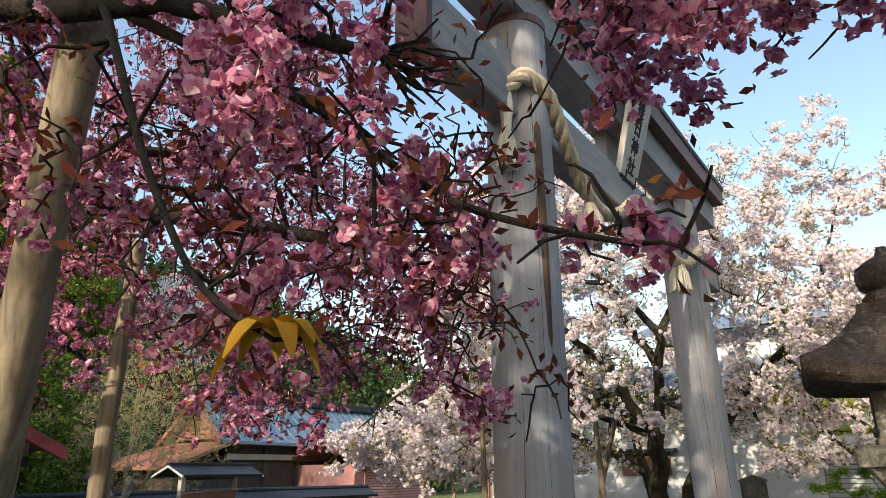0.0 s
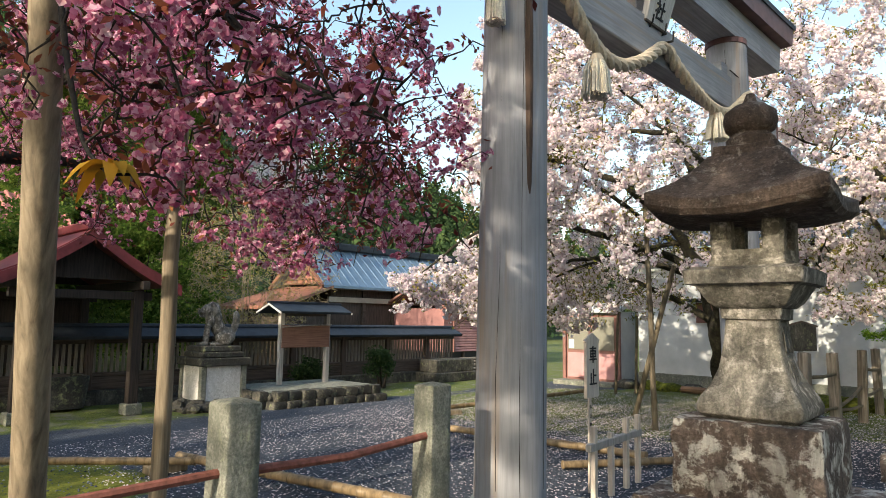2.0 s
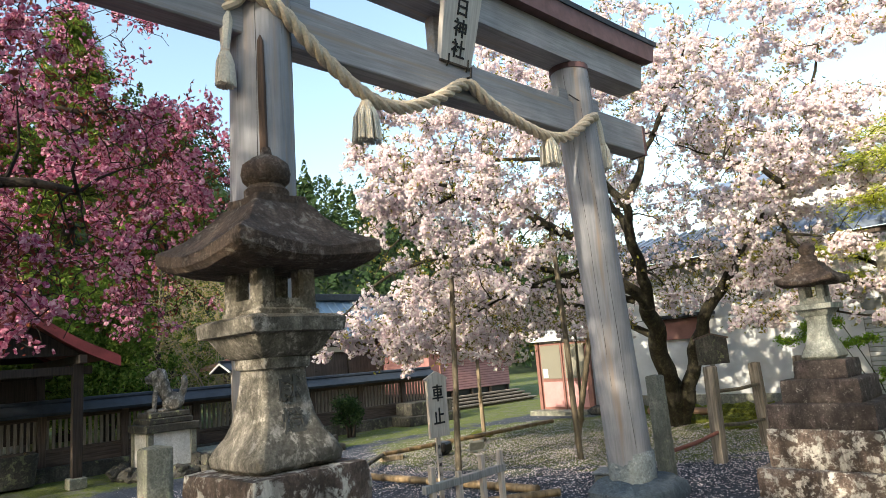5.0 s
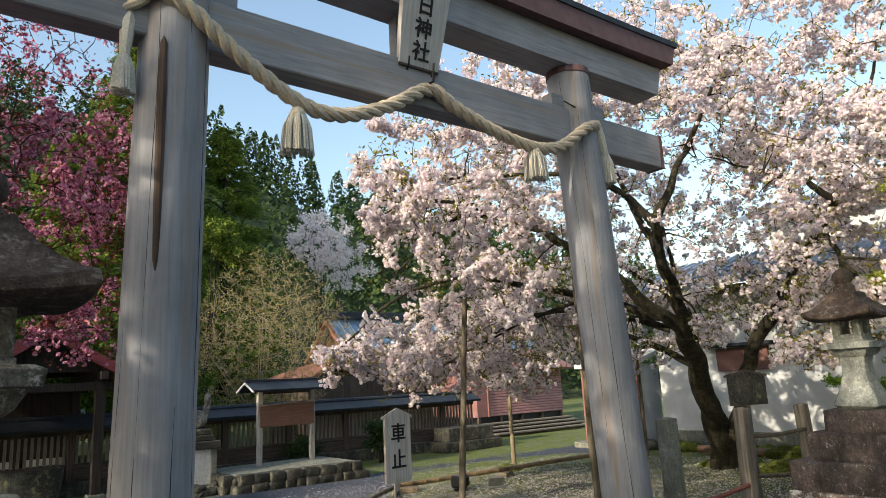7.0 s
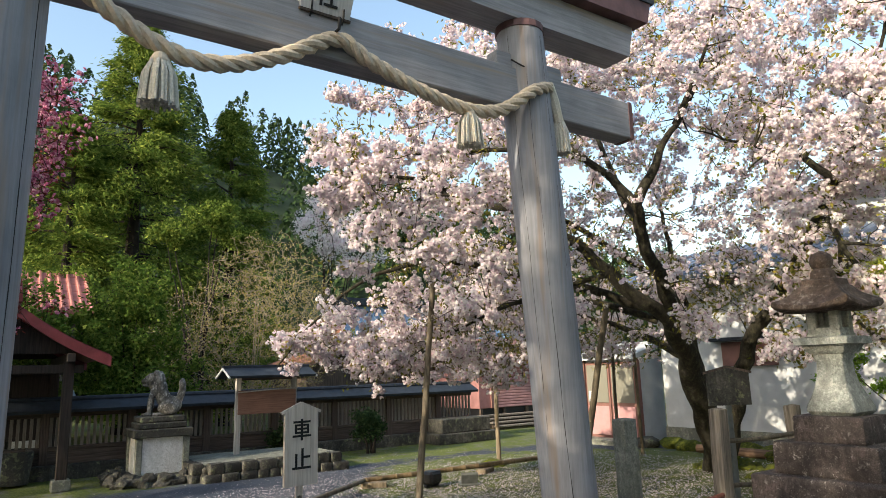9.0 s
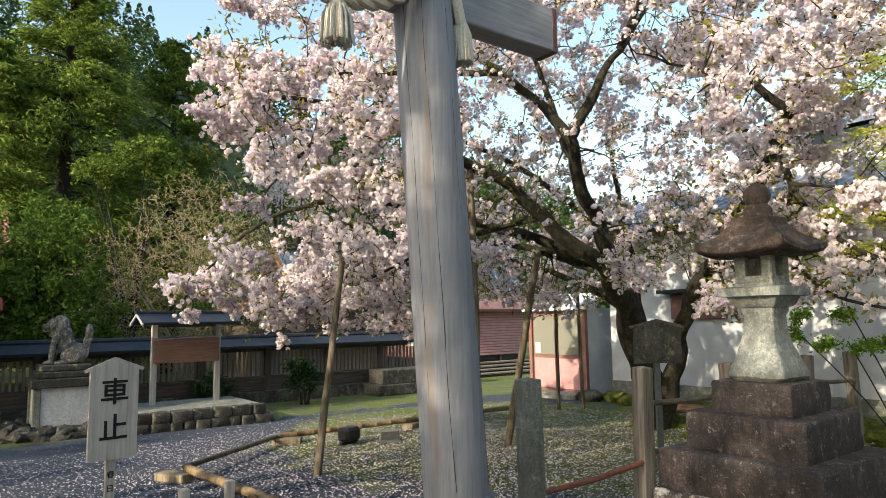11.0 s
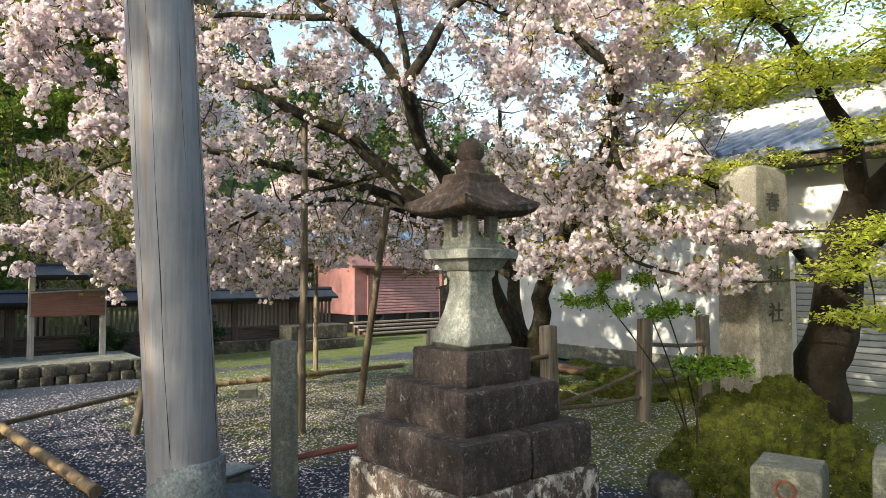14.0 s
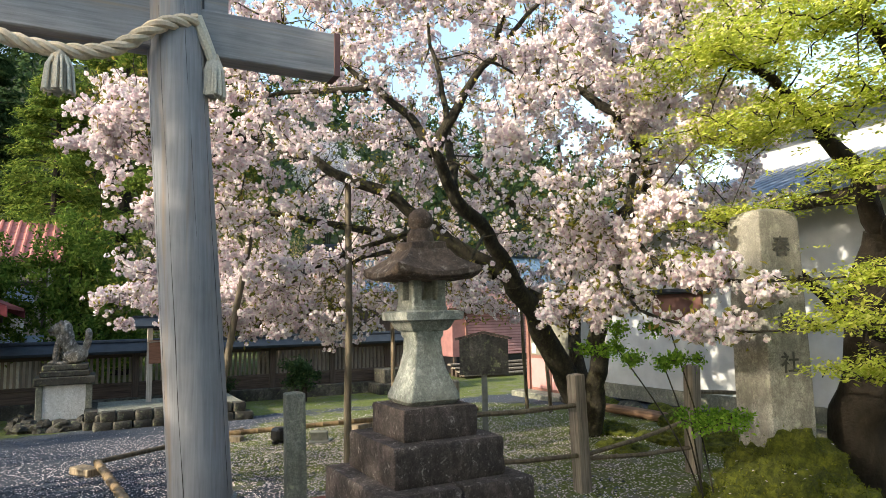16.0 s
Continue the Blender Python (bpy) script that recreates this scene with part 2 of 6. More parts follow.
M["leaf_cedar"] = petal_mat("leaf_cedar", [(0.0, (0.05, 0.09, 0.018)), (0.6, (0.125, 0.185, 0.036)), (1.0, (0.24, 0.29, 0.06))], 0.34)
M["leaf_far"] = petal_mat("leaf_far", [(0.0, (0.022, 0.042, 0.02)), (0.6, (0.04, 0.07, 0.03)), (1.0, (0.075, 0.11, 0.04))], 0.2)
M["leaf_bush"] = petal_mat("leaf_bush", [(0.0, (0.045, 0.09, 0.017)), (0.6, (0.1, 0.16, 0.03)), (1.0, (0.18, 0.23, 0.05))], 0.38)
M["leaf_bud"] = petal_mat("leaf_bud", [(0.0, (0.22, 0.2, 0.06)), (0.6, (0.34, 0.3, 0.1)), (1.0, (0.42, 0.32, 0.16))], 0.4)
M["leaf_moss"] = petal_mat("leaf_moss", [(0.0, (0.025, 0.034, 0.006)), (0.5, (0.115, 0.14, 0.014)), (1.0, (0.26, 0.28, 0.035))], 0.3)
M["hill_soil"] = plain_mat("hill_soil", (0.028, 0.042, 0.018), 0.95, 0, 0.5, 0.3)
M["twig_grey"] = plain_mat("twig_grey", (0.24, 0.2, 0.14), 0.9)
M["pebble"] = material("pebble", lambda nt: principled(nt, ramp(nt, island_random(nt), [(0.0, (0.025, 0.03, 0.042)), (0.6, (0.08, 0.095, 0.125)), (1.0, (0.25, 0.27, 0.3))]), 0.8))
M["fallen_petal"] = petal_mat("fallen_petal", [(0.0, (0.6, 0.5, 0.53)), (1.0, (0.86, 0.8, 0.81))], 0.2)


def ground_shader(nt):
    v = coords(nt, world_space=True)
    gravel = noise_tex(nt, v, 32, 5, 0.75)
    fine = noise_tex(nt, v, 120, 3, 0.7)
    g = ramp(nt, gravel, [(0.3, (0.01, 0.014, 0.02)), (0.5, (0.037, 0.047, 0.066)), (0.68, (0.12, 0.14, 0.176))])
    grass = ramp(nt, noise_tex(nt, v, 22, 6, 0.75), [(0.3, (0.035, 0.042, 0.01)), (0.55, (0.12, 0.15, 0.028)), (0.75, (0.25, 0.26, 0.07))])
    attr = nt.nodes.new("ShaderNodeAttribute")
    attr.attribute_name = "cover"
    add = nt.nodes.new("ShaderNodeMath")
    add.operation = "ADD"
    nt.links.new(attr.outputs["Fac"], add.inputs[0])
    nt.links.new(noise_tex(nt, v, 1.6, 6, 0.7), add.inputs[1])
    mask = ramp(nt, add.outputs[0], [(0.86, (0, 0, 0)), (1.06, (1, 1, 1))])
    soil = mix(nt, ramp(nt, noise_tex(nt, v, 3.1, 5), [(0.5, (0, 0, 0)), (0.7, (1, 1, 1))]), grass, (0.15, 0.145, 0.125))
    col = mix(nt, mask, g, soil)
    cushion = nt.nodes.new("ShaderNodeAttribute")
    cushion.attribute_name = "cushion"
    thick = nt.nodes.new("ShaderNodeMath")
    thick.operation = "ADD"
    nt.links.new(cushion.outputs["Fac"], thick.inputs[0])
    nt.links.new(noise_tex(nt, v, 2.3, 6, 0.7), thick.inputs[1])
    moss = ramp(nt, noise_tex(nt, v, 26, 6, 0.75), [(0.3, (0.05, 0.06, 0.006)), (0.55, (0.16, 0.17, 0.015)), (0.75, (0.27, 0.26, 0.03))])
    col = mix(nt, ramp(nt, thick.outputs[0], [(0.85, (0, 0, 0)), (1.0, (1, 1, 1))]), col, moss)
    return principled(nt, col, 0.9, mix(nt, 0.5, gravel, fine), 0.8, 0.03)


M["ground"] = material("ground", ground_shader)


# ---- mesh tools ----
def mesh_np(name, verts, faces, mat, smooth=False):
    verts, faces = np.asarray(verts, dtype=np.float32), np.asarray(faces, dtype=np.int32)
    me = bpy.data.meshes.new(name)
    me.vertices.add(len(verts))
    me.vertices.foreach_set("co", verts.ravel())
    k = faces.shape[1]
    me.loops.add(faces.size)
    me.loops.foreach_set("vertex_index", faces.ravel())
    me.polygons.add(len(faces))
    me.polygons.foreach_set("loop_start", np.arange(0, faces.size, k, dtype=np.int32))
    me.polygons.foreach_set("loop_total", np.full(len(faces), k, dtype=np.int32))
    if smooth:
        me.polygons.foreach_set("use_smooth", np.ones(len(faces), dtype=bool))
    me.update(calc_edges=True)
    me.materials.append(mat)
    return me


class Geo:
    """Collects polygons, and gives one mesh."""

    def __init__(self):
        self.v, self.f = [], []

    def loft(self, rings, cap=True, m=None):
        base, n = len(self.v), len(rings[0])
        for ring in rings:
            for p in ring:
                self.v.append((m @ Vector(p))[:] if m else tuple(p))
        for i in range(len(rings) - 1):
            for j in range(n):
                a, b = base + i * n + j, base + i * n + (j + 1) % n
                self.f.append((a, b, b + n, a + n))
        if cap:
            self.f.append(tuple(base + j for j in reversed(range(n))))
            self.f.append(tuple(base + (len(rings) - 1) * n + j for j in range(n)))
        return self

    def box(self, x0, x1, y0, y1, z0, z1, bevel=0.008, m=None):
        b = min(bevel, (x1 - x0) / 3, (y1 - y0) / 3, (z1 - z0) / 3)

        def ring(i, z):
            return [(x0 + i, y0 + b, z), (x0 + b, y0 + i, z), (x1 - b, y0 + i, z), (x1 - i, y0 + b, z), (x1 - i, y1 - b, z), (x1 - b, y1 - i, z), (x0 + b, y1 - i, z), (x0 + i, y1 - b, z)]
        return self.loft([ring(b * 0.9, z0), ring(0, z0 + b), ring(0, z1 - b), ring(b * 0.9, z1)], True, m)

    def tube(self, pts, radii, n=8, cap=True):
        pts = [Vector(p) for p in pts]
        if isinstance(radii, (int, float)):
            radii = [radii] * len(pts)
        rings, up = [], None
        for i, p in enumerate(pts):
            d = (pts[min(i + 1, len(pts) - 1)] - pts[max(i - 1, 0)]).normalized()
            if up is None:
                up = d.orthogonal()
            up = (up - d * up.dot(d)).normalized()
            side = d.cross(up)
            rings.append([p + (up * math.cos(a) + side * math.sin(a)) * radii[i] for a in (2 * math.pi * j / n for j in range(n))])
        return self.loft(rings, cap)

    def mesh(self, name, mat, smooth=False):
        me = bpy.data.meshes.new(name)
        me.from_pydata(self.v, [], self.f)
        if smooth:
            me.polygons.foreach_set("use_smooth", np.ones(len(me.polygons), dtype=bool))
            me.set_sharp_from_angle(angle=radians(40))
        me.update()
        me.materials.append(mat)
        return me


def part(name, geo, mat, parent, label="", smooth=False):
    ob = new(name, geo.mesh(name, mat, smooth) if isinstance(geo, Geo) else geo)
    ob.parent = parent
    return tagged(ob, label)


def thing(name, label, category, m=None, group="", kind=""):
    ob = new(name)
    ob.empty_display_size = 0.1
    if m is not None:
        ob.matrix_basis = m
    return tagged(ob, label, category, group, kind)


def solo(name, geo, mat, label, category, m=None, group="", kind="", smooth=False):
    ob = new(name, geo.mesh(name, mat, smooth) if isinstance(geo, Geo) else geo)
    if m is not None:
        ob.matrix_basis = m
    return tagged(ob, label, category, group, kind)


def square_ring(h, z, r=0.3, n=6, lift=0.0, hy=None, rough=0.0, seed=0):
    """A rounded square; lift raises its corners."""
    hy = h if hy is None else hy
    out, c = [], min(h, hy) * r
    for sx, sy, a0 in ((1, 1, 0), (-1, 1, 90), (-1, -1, 180), (1, -1, 270)):
        for k in range(n):
            a = radians(a0 + 90 * k / (n - 1))
            x, y = sx * (h - c) + c * math.cos(a), sy * (hy - c) + c * math.sin(a)
            out.append((x, y, z + lift))
    full = []
    k = len(out)
    for i in range(k):
        p, q = Vector(out[i]), Vector(out[(i + 1) % k])
        full.append(p)
        if (i + 1) % n == 0:
            for f in (0.2, 0.4, 0.6, 0.8):
                w = p.lerp(q, f)
                w.z = z + lift * (2 * f - 1) ** 2
                full.append(w)
    if rough:
        for p in full:
            p += noise.noise_vector(p * 7 + Vector((seed, seed * 2.1, 0))) * rough
    return full


def round_ring(r, z, n=20, rough=0.0, seed=0):
    ring = [Vector((r * math.cos(2 * math.pi * j / n), r * math.sin(2 * math.pi * j / n), z)) for j in range(n)]
    if rough:
        for p in ring:
            p += noise.noise_vector(p * 7 + Vector((seed, seed, 0))) * rough
    return ring


def rock(name, size, mat, seed=0, sub=3, rough=0.25, smooth=True):
    bm = bmesh.new()
    bmesh.ops.create_icosphere(bm, subdivisions=sub, radius=1)
    for vert in bm.verts:
        p = vert.co.copy()
        k = 1 + rough * noise.noise(p * 1.3 + Vector((seed * 3.7, seed, 0))) + rough * 0.5 * noise.noise(p * 3.5 + Vector((seed, 0, seed)))
        vert.co = Vector((p.x * size[0] * k, p.y * size[1] * k, p.z * size[2] * k))
    me = bpy.data.meshes.new(name)
    bm.to_mesh(me)
    bm.free()
    if smooth:
        me.polygons.foreach_set("use_smooth", np.ones(len(me.polygons), dtype=bool))
    me.materials.append(mat)
    return me


def ground_z(x, y):
    k = min(1, max(0, (-2 - x) / 10))
    return 0.05 - 0.2 * k * k * (3 - 2 * k)


def text_mesh(body, size, mat, depth=0.004):
    cu = bpy.data.curves.new("letters", "FONT")
    cu.body, cu.size, cu.extrude, cu.align_x, cu.align_y = body, size, depth, "CENTER", "CENTER"
    cu.offset = size * 0.012
    ob = bpy.data.objects.new("letters", cu)
    me = bpy.data.meshes.new_from_object(ob)
    bpy.data.objects.remove(ob)
    me.materials.clear()
    me.materials.append(mat)
    return me


# ---- ground ----
def build_ground():
    xs = np.concatenate([[-900, -400, -200, -100, -60, -40], np.arange(-30, 8.01, 0.25), [12, 20, 40, 80, 200, 900]])
    ys = np.concatenate([[-900, -300, -100, -40, -20], np.arange(-8, 22.01, 0.25), [26, 32, 40, 60, 100, 300, 900]])
    verts, cover, cushion = [], [], []
    for y in ys:
        for x in xs:
            z = ground_z(x, y) + 0.02 * noise.noise(Vector((x * 0.7, y * 0.7, 0)))
            verts.append((x, y, z))
            c = 0.0
            # the mossy lawn round the cherry tree, and the verge along the palisade
            lawn = 1 - math.hypot((x + 6.0) / 5.2, (y - 13.2) / 4.6)
            c = max(c, min(0.75, lawn * 1.6 + 0.25))
            c = max(c, min(0.7, (-10.2 - x) * 0.5))
            c = max(c, min(0.8, 0.8 - math.hypot((x + 6.8) / 2.4, (y - 2.0) / 1.6) * 0.5))
            c = max(c, min(0.85, (y - 11.0) * 0.6 if x > -3.2 else 0))
            cover.append(c)
            # thick moss by the dark pink cherry, and along the storehouse bank
            patch = 1.15 - math.hypot((x + 6.9) / 2.0, (y - 2.6) / 1.3)
            bank = 1.0 - math.hypot((x + 3.0) / 4.4, (y - 15.6) / 1.2)
            cushion.append(max(0.0, min(0.7, patch), min(0.6, bank)))
    n = len(xs)
    faces = [(j * n + i, j * n + i + 1, (j + 1) * n + i + 1, (j + 1) * n + i) for j in range(len(ys) - 1) for i in range(n - 1)]
    me = mesh_np("ground", verts, faces, M["ground"], True)
    at = me.attributes.new("cover", "FLOAT", "POINT")
    at.data.foreach_set("value", np.array(cover, dtype=np.float32))
    at = me.attributes.new("cushion", "FLOAT", "POINT")
    at.data.foreach_set("value", np.array(cushion, dtype=np.float32))
    tagged(new("ground", me), "grey gravel yard with mossy grass patches and fallen petals", "ground", kind="structure")


build_ground()


# ---- torii ----
def log_rings(p0, p1, r0, r1, n=28, seed=0, steps=26):
    rings = []
    for i in range(steps + 1):
        f = i / steps
        c = Vector(p0).lerp(Vector(p1), f)
        r = r0 + (r1 - r0) * f
        ring = []
        for j in range(n):
            a = 2 * math.pi * j / n
            k = r * (1 + 0.012 * noise.noise(Vector((math.cos(a) * 2, math.sin(a) * 2, c.z * 0.5 + seed))))
            ring.append(c + Vector((math.cos(a) * k, math.sin(a) * k, 0)))
        rings.append(ring)
    return rings


TX = -1.9
torii = thing("torii_gate", "weathered grey wooden torii gate on a concrete footing, roofed top beam", "torii gate", pose(TX, 6.18, 0.03))
for y0, y1, seed in ((4.0 - 6.18, 4.07 - 6.18, 1), (8.46 - 6.18, 8.13 - 6.18, 2)):
    pillar = part("pillar", Geo().loft(log_rings((0, y0, 0.2), (0, y1, 5.0), 0.245, 0.225, seed=seed)), M["torii_wood"], torii, "grey weathered round log pillar with drying cracks", True)
    part("pillar_collar", Geo().loft([round_ring(0.235, z) for z in (4.94, 5.005)], True, pose(0, y1, 0)), M["kasagi_metal"], torii)
    part("footing", Geo().loft([round_ring(r, z, 28, 0.05, 2) for r, z in ((0.5, -0.1), (0.52, 0.04), (0.5, 0.12), (0.4, 0.19), (0.26, 0.21))], True, pose(0, y0 + 0.08, 0) @ Matrix.Diagonal((1, 1.22, 1, 1))), M["footing"], torii, "rough rounded blue-grey concrete footing", True)
    part("footing_sleeve", Geo().loft([round_ring(r, z, 28) for r, z in ((0.262, 0.15), (0.262, 0.5), (0.25, 0.52))], True, pose(0, y0 + 0.004, 0)), M["concrete"], torii, "concrete sleeve round the pillar foot", True)
    # drying cracks
    for k, ang in enumerate((12, -38, -75, 50)):
        g = Geo()
        a = radians(ang)
        pts = []
        for q in range(24):
            z = 0.6 + q * 0.185 - 0.4 * (k % 2)
            if z < 0.55:
                continue
            f = (z - 0.2) / 4.8
            rr = 0.245 - 0.02 * f
            aa = a + 0.05 * noise.noise(Vector((k * 5 + seed, z * 1.2, 0)))
            pts.append((math.cos(aa) * (rr - 0.0015), y0 + (y1 - y0) * f + math.sin(aa) * (rr - 0.0015), z))
        g.tube(pts, [0.0042 * (0.35 + abs(noise.noise(Vector((k, p[2] * 2.0, seed))))) for p in pts], 5)
        part("crack", g, M["ink"], pillar)
g = Geo()
pts = [(math.cos(radians(-25)) * 0.223, 4.035 - 6.18 + math.sin(radians(-25)) * 0.223, z) for z in (2.45, 2.6, 2.9, 3.3, 3.7, 4.05, 4.1)]
g.tube(pts, [0.004, 0.02, 0.026, 0.03, 0.03, 0.024, 0.004], 8)
part("split", g, M["split_wood"], torii, "long dark brown split in the pillar", True)


def bowed_beam(hx, y_end, z0, z1, rise, slant=0.0, ridge=0.0, n=21):
    rings = []
    for i in range(n):
        f = 2 * i / (n - 1) - 1
        y, up = f * y_end, rise * abs(f) ** 2.6
        s = slant * f
        rings.append([(-hx, y, z0 + up), (hx, y, z0 + up), (hx, y + s * (z1 - z0), z1 + up), (0, y + s * (z1 + ridge - z0), z1 + ridge + up), (-hx, y + s * (z1 - z0), z1 + up)])
    return Geo().loft(rings)


part("tie_beam", Geo().box(-0.11, 0.11, -3.36, 3.36, 4.13, 4.53, 0.012), M["beam_wood"], torii, "weathered grey tie beam through both pillars")
for s in (-1, 1):
    part("tie_beam_cap", Geo().box(-0.116, 0.116, s * 3.37 - 0.03, s * 3.37 + 0.03, 4.125, 4.535, 0.004), M["kasagi_metal"], torii, "dark red painted beam end")
part("under_beam", bowed_beam(0.17, 3.36, 5.0, 5.36, 0.03, 0.25), M["beam_wood"], torii, "grey squared beam under the top beam")
part("top_beam", bowed_beam(0.29, 3.56, 5.36, 5.66, 0.06, 0.3, 0.16), M["kasagi_metal"], torii, "dark brown sheet-clad ridged top beam")
part("top_beam_edge", bowed_beam(0.305, 3.68, 5.6, 5.67, 0.07, 0.3, 0.165), M["dark_roof"], torii, "dark sheet roofing edge")
for yc in (4.06 - 6.18, 8.18 - 6.18):
    for s in (-1, 1):
        part("wedge", Geo().box(-0.075, 0.075, yc + s * 0.31 - 0.1, yc + s * 0.31 + 0.1, 4.532, 4.68, 0.006), M["beam_wood"], torii, "wooden wedge driven above the tie beam")
part("strut", Geo().box(-0.12, 0.0, -0.27, 0.03, 4.532, 4.998, 0.006), M["beam_wood"], torii, "short post behind the name plaque")

plaque = thing("name_plaque", "tall grey wooden name plaque with black brushed characters, on the torii", "plaque", pose(TX + 0.1, 6.05, 4.51, 0, 16, 0))
part("board", Geo().loft([[(-0.03, -w, z), (0.03, -w, z), (0.03, w, z), (-0.03, w, z)] for w, z in ((0.2, 0.0), (0.225, 0.3), (0.25, 0.86))]), M["plaque_wood"], plaque, "weathered grey board, wider at the top")
part("rim", Geo().box(-0.034, 0.036, -0.21, 0.21, -0.018, 0.004, 0.003), M["dark_wood"], plaque)
for k, ch in enumerate("社神日春"):
    ob = part("character", text_mesh(ch, 0.185, M["ink"]), M["ink"], plaque)
    ob.matrix_basis = pose(0.034, 0.0, 0.125 + 0.2 * k, 90, 0, 90)
for s in (-0.12, 0.14):
    part("hook", Geo().tube([(0.03, s, -0.05), (0.05, s, 0.0), (0.045, s, 0.07)], 0.008, 6), M["ink"], plaque)


def twisted(geo, pts, r, strands=3, pitch=0.3, n=7):
    """A laid rope: strands wound round the line through pts."""
    pts = [Vector(p) for p in pts]
    fine = []
    for i in range(len(pts) - 1):
        p0, p1, p2, p3 = pts[max(i - 1, 0)], pts[i], pts[i + 1], pts[min(i + 2, len(pts) - 1)]
        for q in range(10):
            t = q / 10
            fine.append(0.5 * ((2 * p1) + (p2 - p0) * t + (2 * p0 - 5 * p1 + 4 * p2 - p3) * t * t + (3 * p1 - p0 - 3 * p2 + p3) * t ** 3))
    fine.append(pts[-1])
    run, up = 0.0, None
    lines = [[] for _ in range(strands)]
    for i, p in enumerate(fine):
        d = (fine[min(i + 1, len(fine) - 1)] - fine[max(i - 1, 0)]).normalized()
        if i:
            run += (p - fine[i - 1]).length
        up = d.orthogonal() if up is None else up
        up = (up - d * up.dot(d)).normalized()
        side = d.cross(up)
        for k in range(strands):
            a = 2 * math.pi * (k / strands + run / pitch)
            lines[k].append(p + (up * math.cos(a) + side * math.sin(a)) * r * 0.55)
    for line in lines:
        geo.tube(line, r * 0.56, n)
    return geo


def tassel_geo(length, r, seed=0):
    rnd = random.Random(seed)
    g = Geo()
    for k in range(90):
        a, f = rnd.uniform(0, 6.283), math.sqrt(rnd.random())
        x, y = math.cos(a) * f, math.sin(a) * f
        g.tube([(x * r * 0.55, y * r * 0.55, 0), (x * r * 0.98, y * r * 0.98, -length * 0.3), (x * r * 1.18, y * r * 1.18, -length * rnd.uniform(0.95, 1.02))], 0.0095, 4)
    return g


RX = TX + 0.26
rope = thing("straw_rope", "thick twisted straw shrine rope hung across the torii", "rope", pose(0, 0, 0))
line = [(TX + 0.05, 3.73, 4.3), (RX - 0.08, 3.85, 4.45), (RX - 0.02, 4.08, 4.36), (RX - 0.06, 4.46, 4.12), (RX - 0.1, 4.92, 3.9), (RX - 0.1, 5.28, 3.88), (RX - 0.1, 5.7, 4.05), (RX - 0.1, 6.12, 4.3), (RX - 0.1, 6.4, 4.2), (RX - 0.1, 6.8, 4.08), (RX - 0.1, 7.3, 4.0), (RX - 0.08, 7.7, 4.06), (RX - 0.02, 8.05, 4.3), (RX - 0.1, 8.33, 4.42)]
part("twisted_rope", twisted(Geo(), line, 0.058, 3, 0.36), M["rope"], rope, "three-strand pale straw rope", True)
part("hook", Geo().tube([(TX + 0.1, 6.1, 4.34), (RX, 6.1, 4.33), (RX + 0.01, 6.1, 4.42)], 0.012, 6), M["ink"], rope)
part("rope_end", Geo().tube([(RX - 0.1, 8.32, 4.45), (RX - 0.1, 8.38, 4.3), (RX - 0.13, 8.46, 4.12)], [0.05, 0.05, 0.045], 8), M["tassel"], rope, "rope end bound in white cord", True)
part("rope_end", Geo().tube([(TX + 0.05, 3.76, 4.4), (TX + 0.08, 3.74, 4.2), (TX + 0.08, 3.73, 3.98)], [0.05, 0.05, 0.03], 8), M["tassel"], rope, "frayed rope end", True)
part("cord", Geo().tube([(TX + 0.12, 7.9, 4.62), (RX - 0.05, 8.12, 4.5), (RX - 0.1, 8.33, 4.45)], 0.008, 5), M["ink"], rope)
for i, (y, z, ln, r) in enumerate(((4.9, 3.8, 0.3, 0.105), (7.36, 3.95, 0.28, 0.1), (8.47, 4.12, 0.32, 0.085), (3.73, 3.98, 0.25, 0.06))):
    ob = part("tassel", tassel_geo(ln, r, i), M["tassel"], rope, "bushy straw tassel")
    ob.matrix_basis = pose((RX - 0.1) if i < 2 else (RX - 0.14 if i == 2 else TX + 0.08), y, z)
    part("binding", Geo().loft([round_ring(q, z2, 14) for q, z2 in ((r * 0.4, 0.05), (r * 0.62, 0.0), (r * 0.6, -0.06))]), M["rope"], ob)


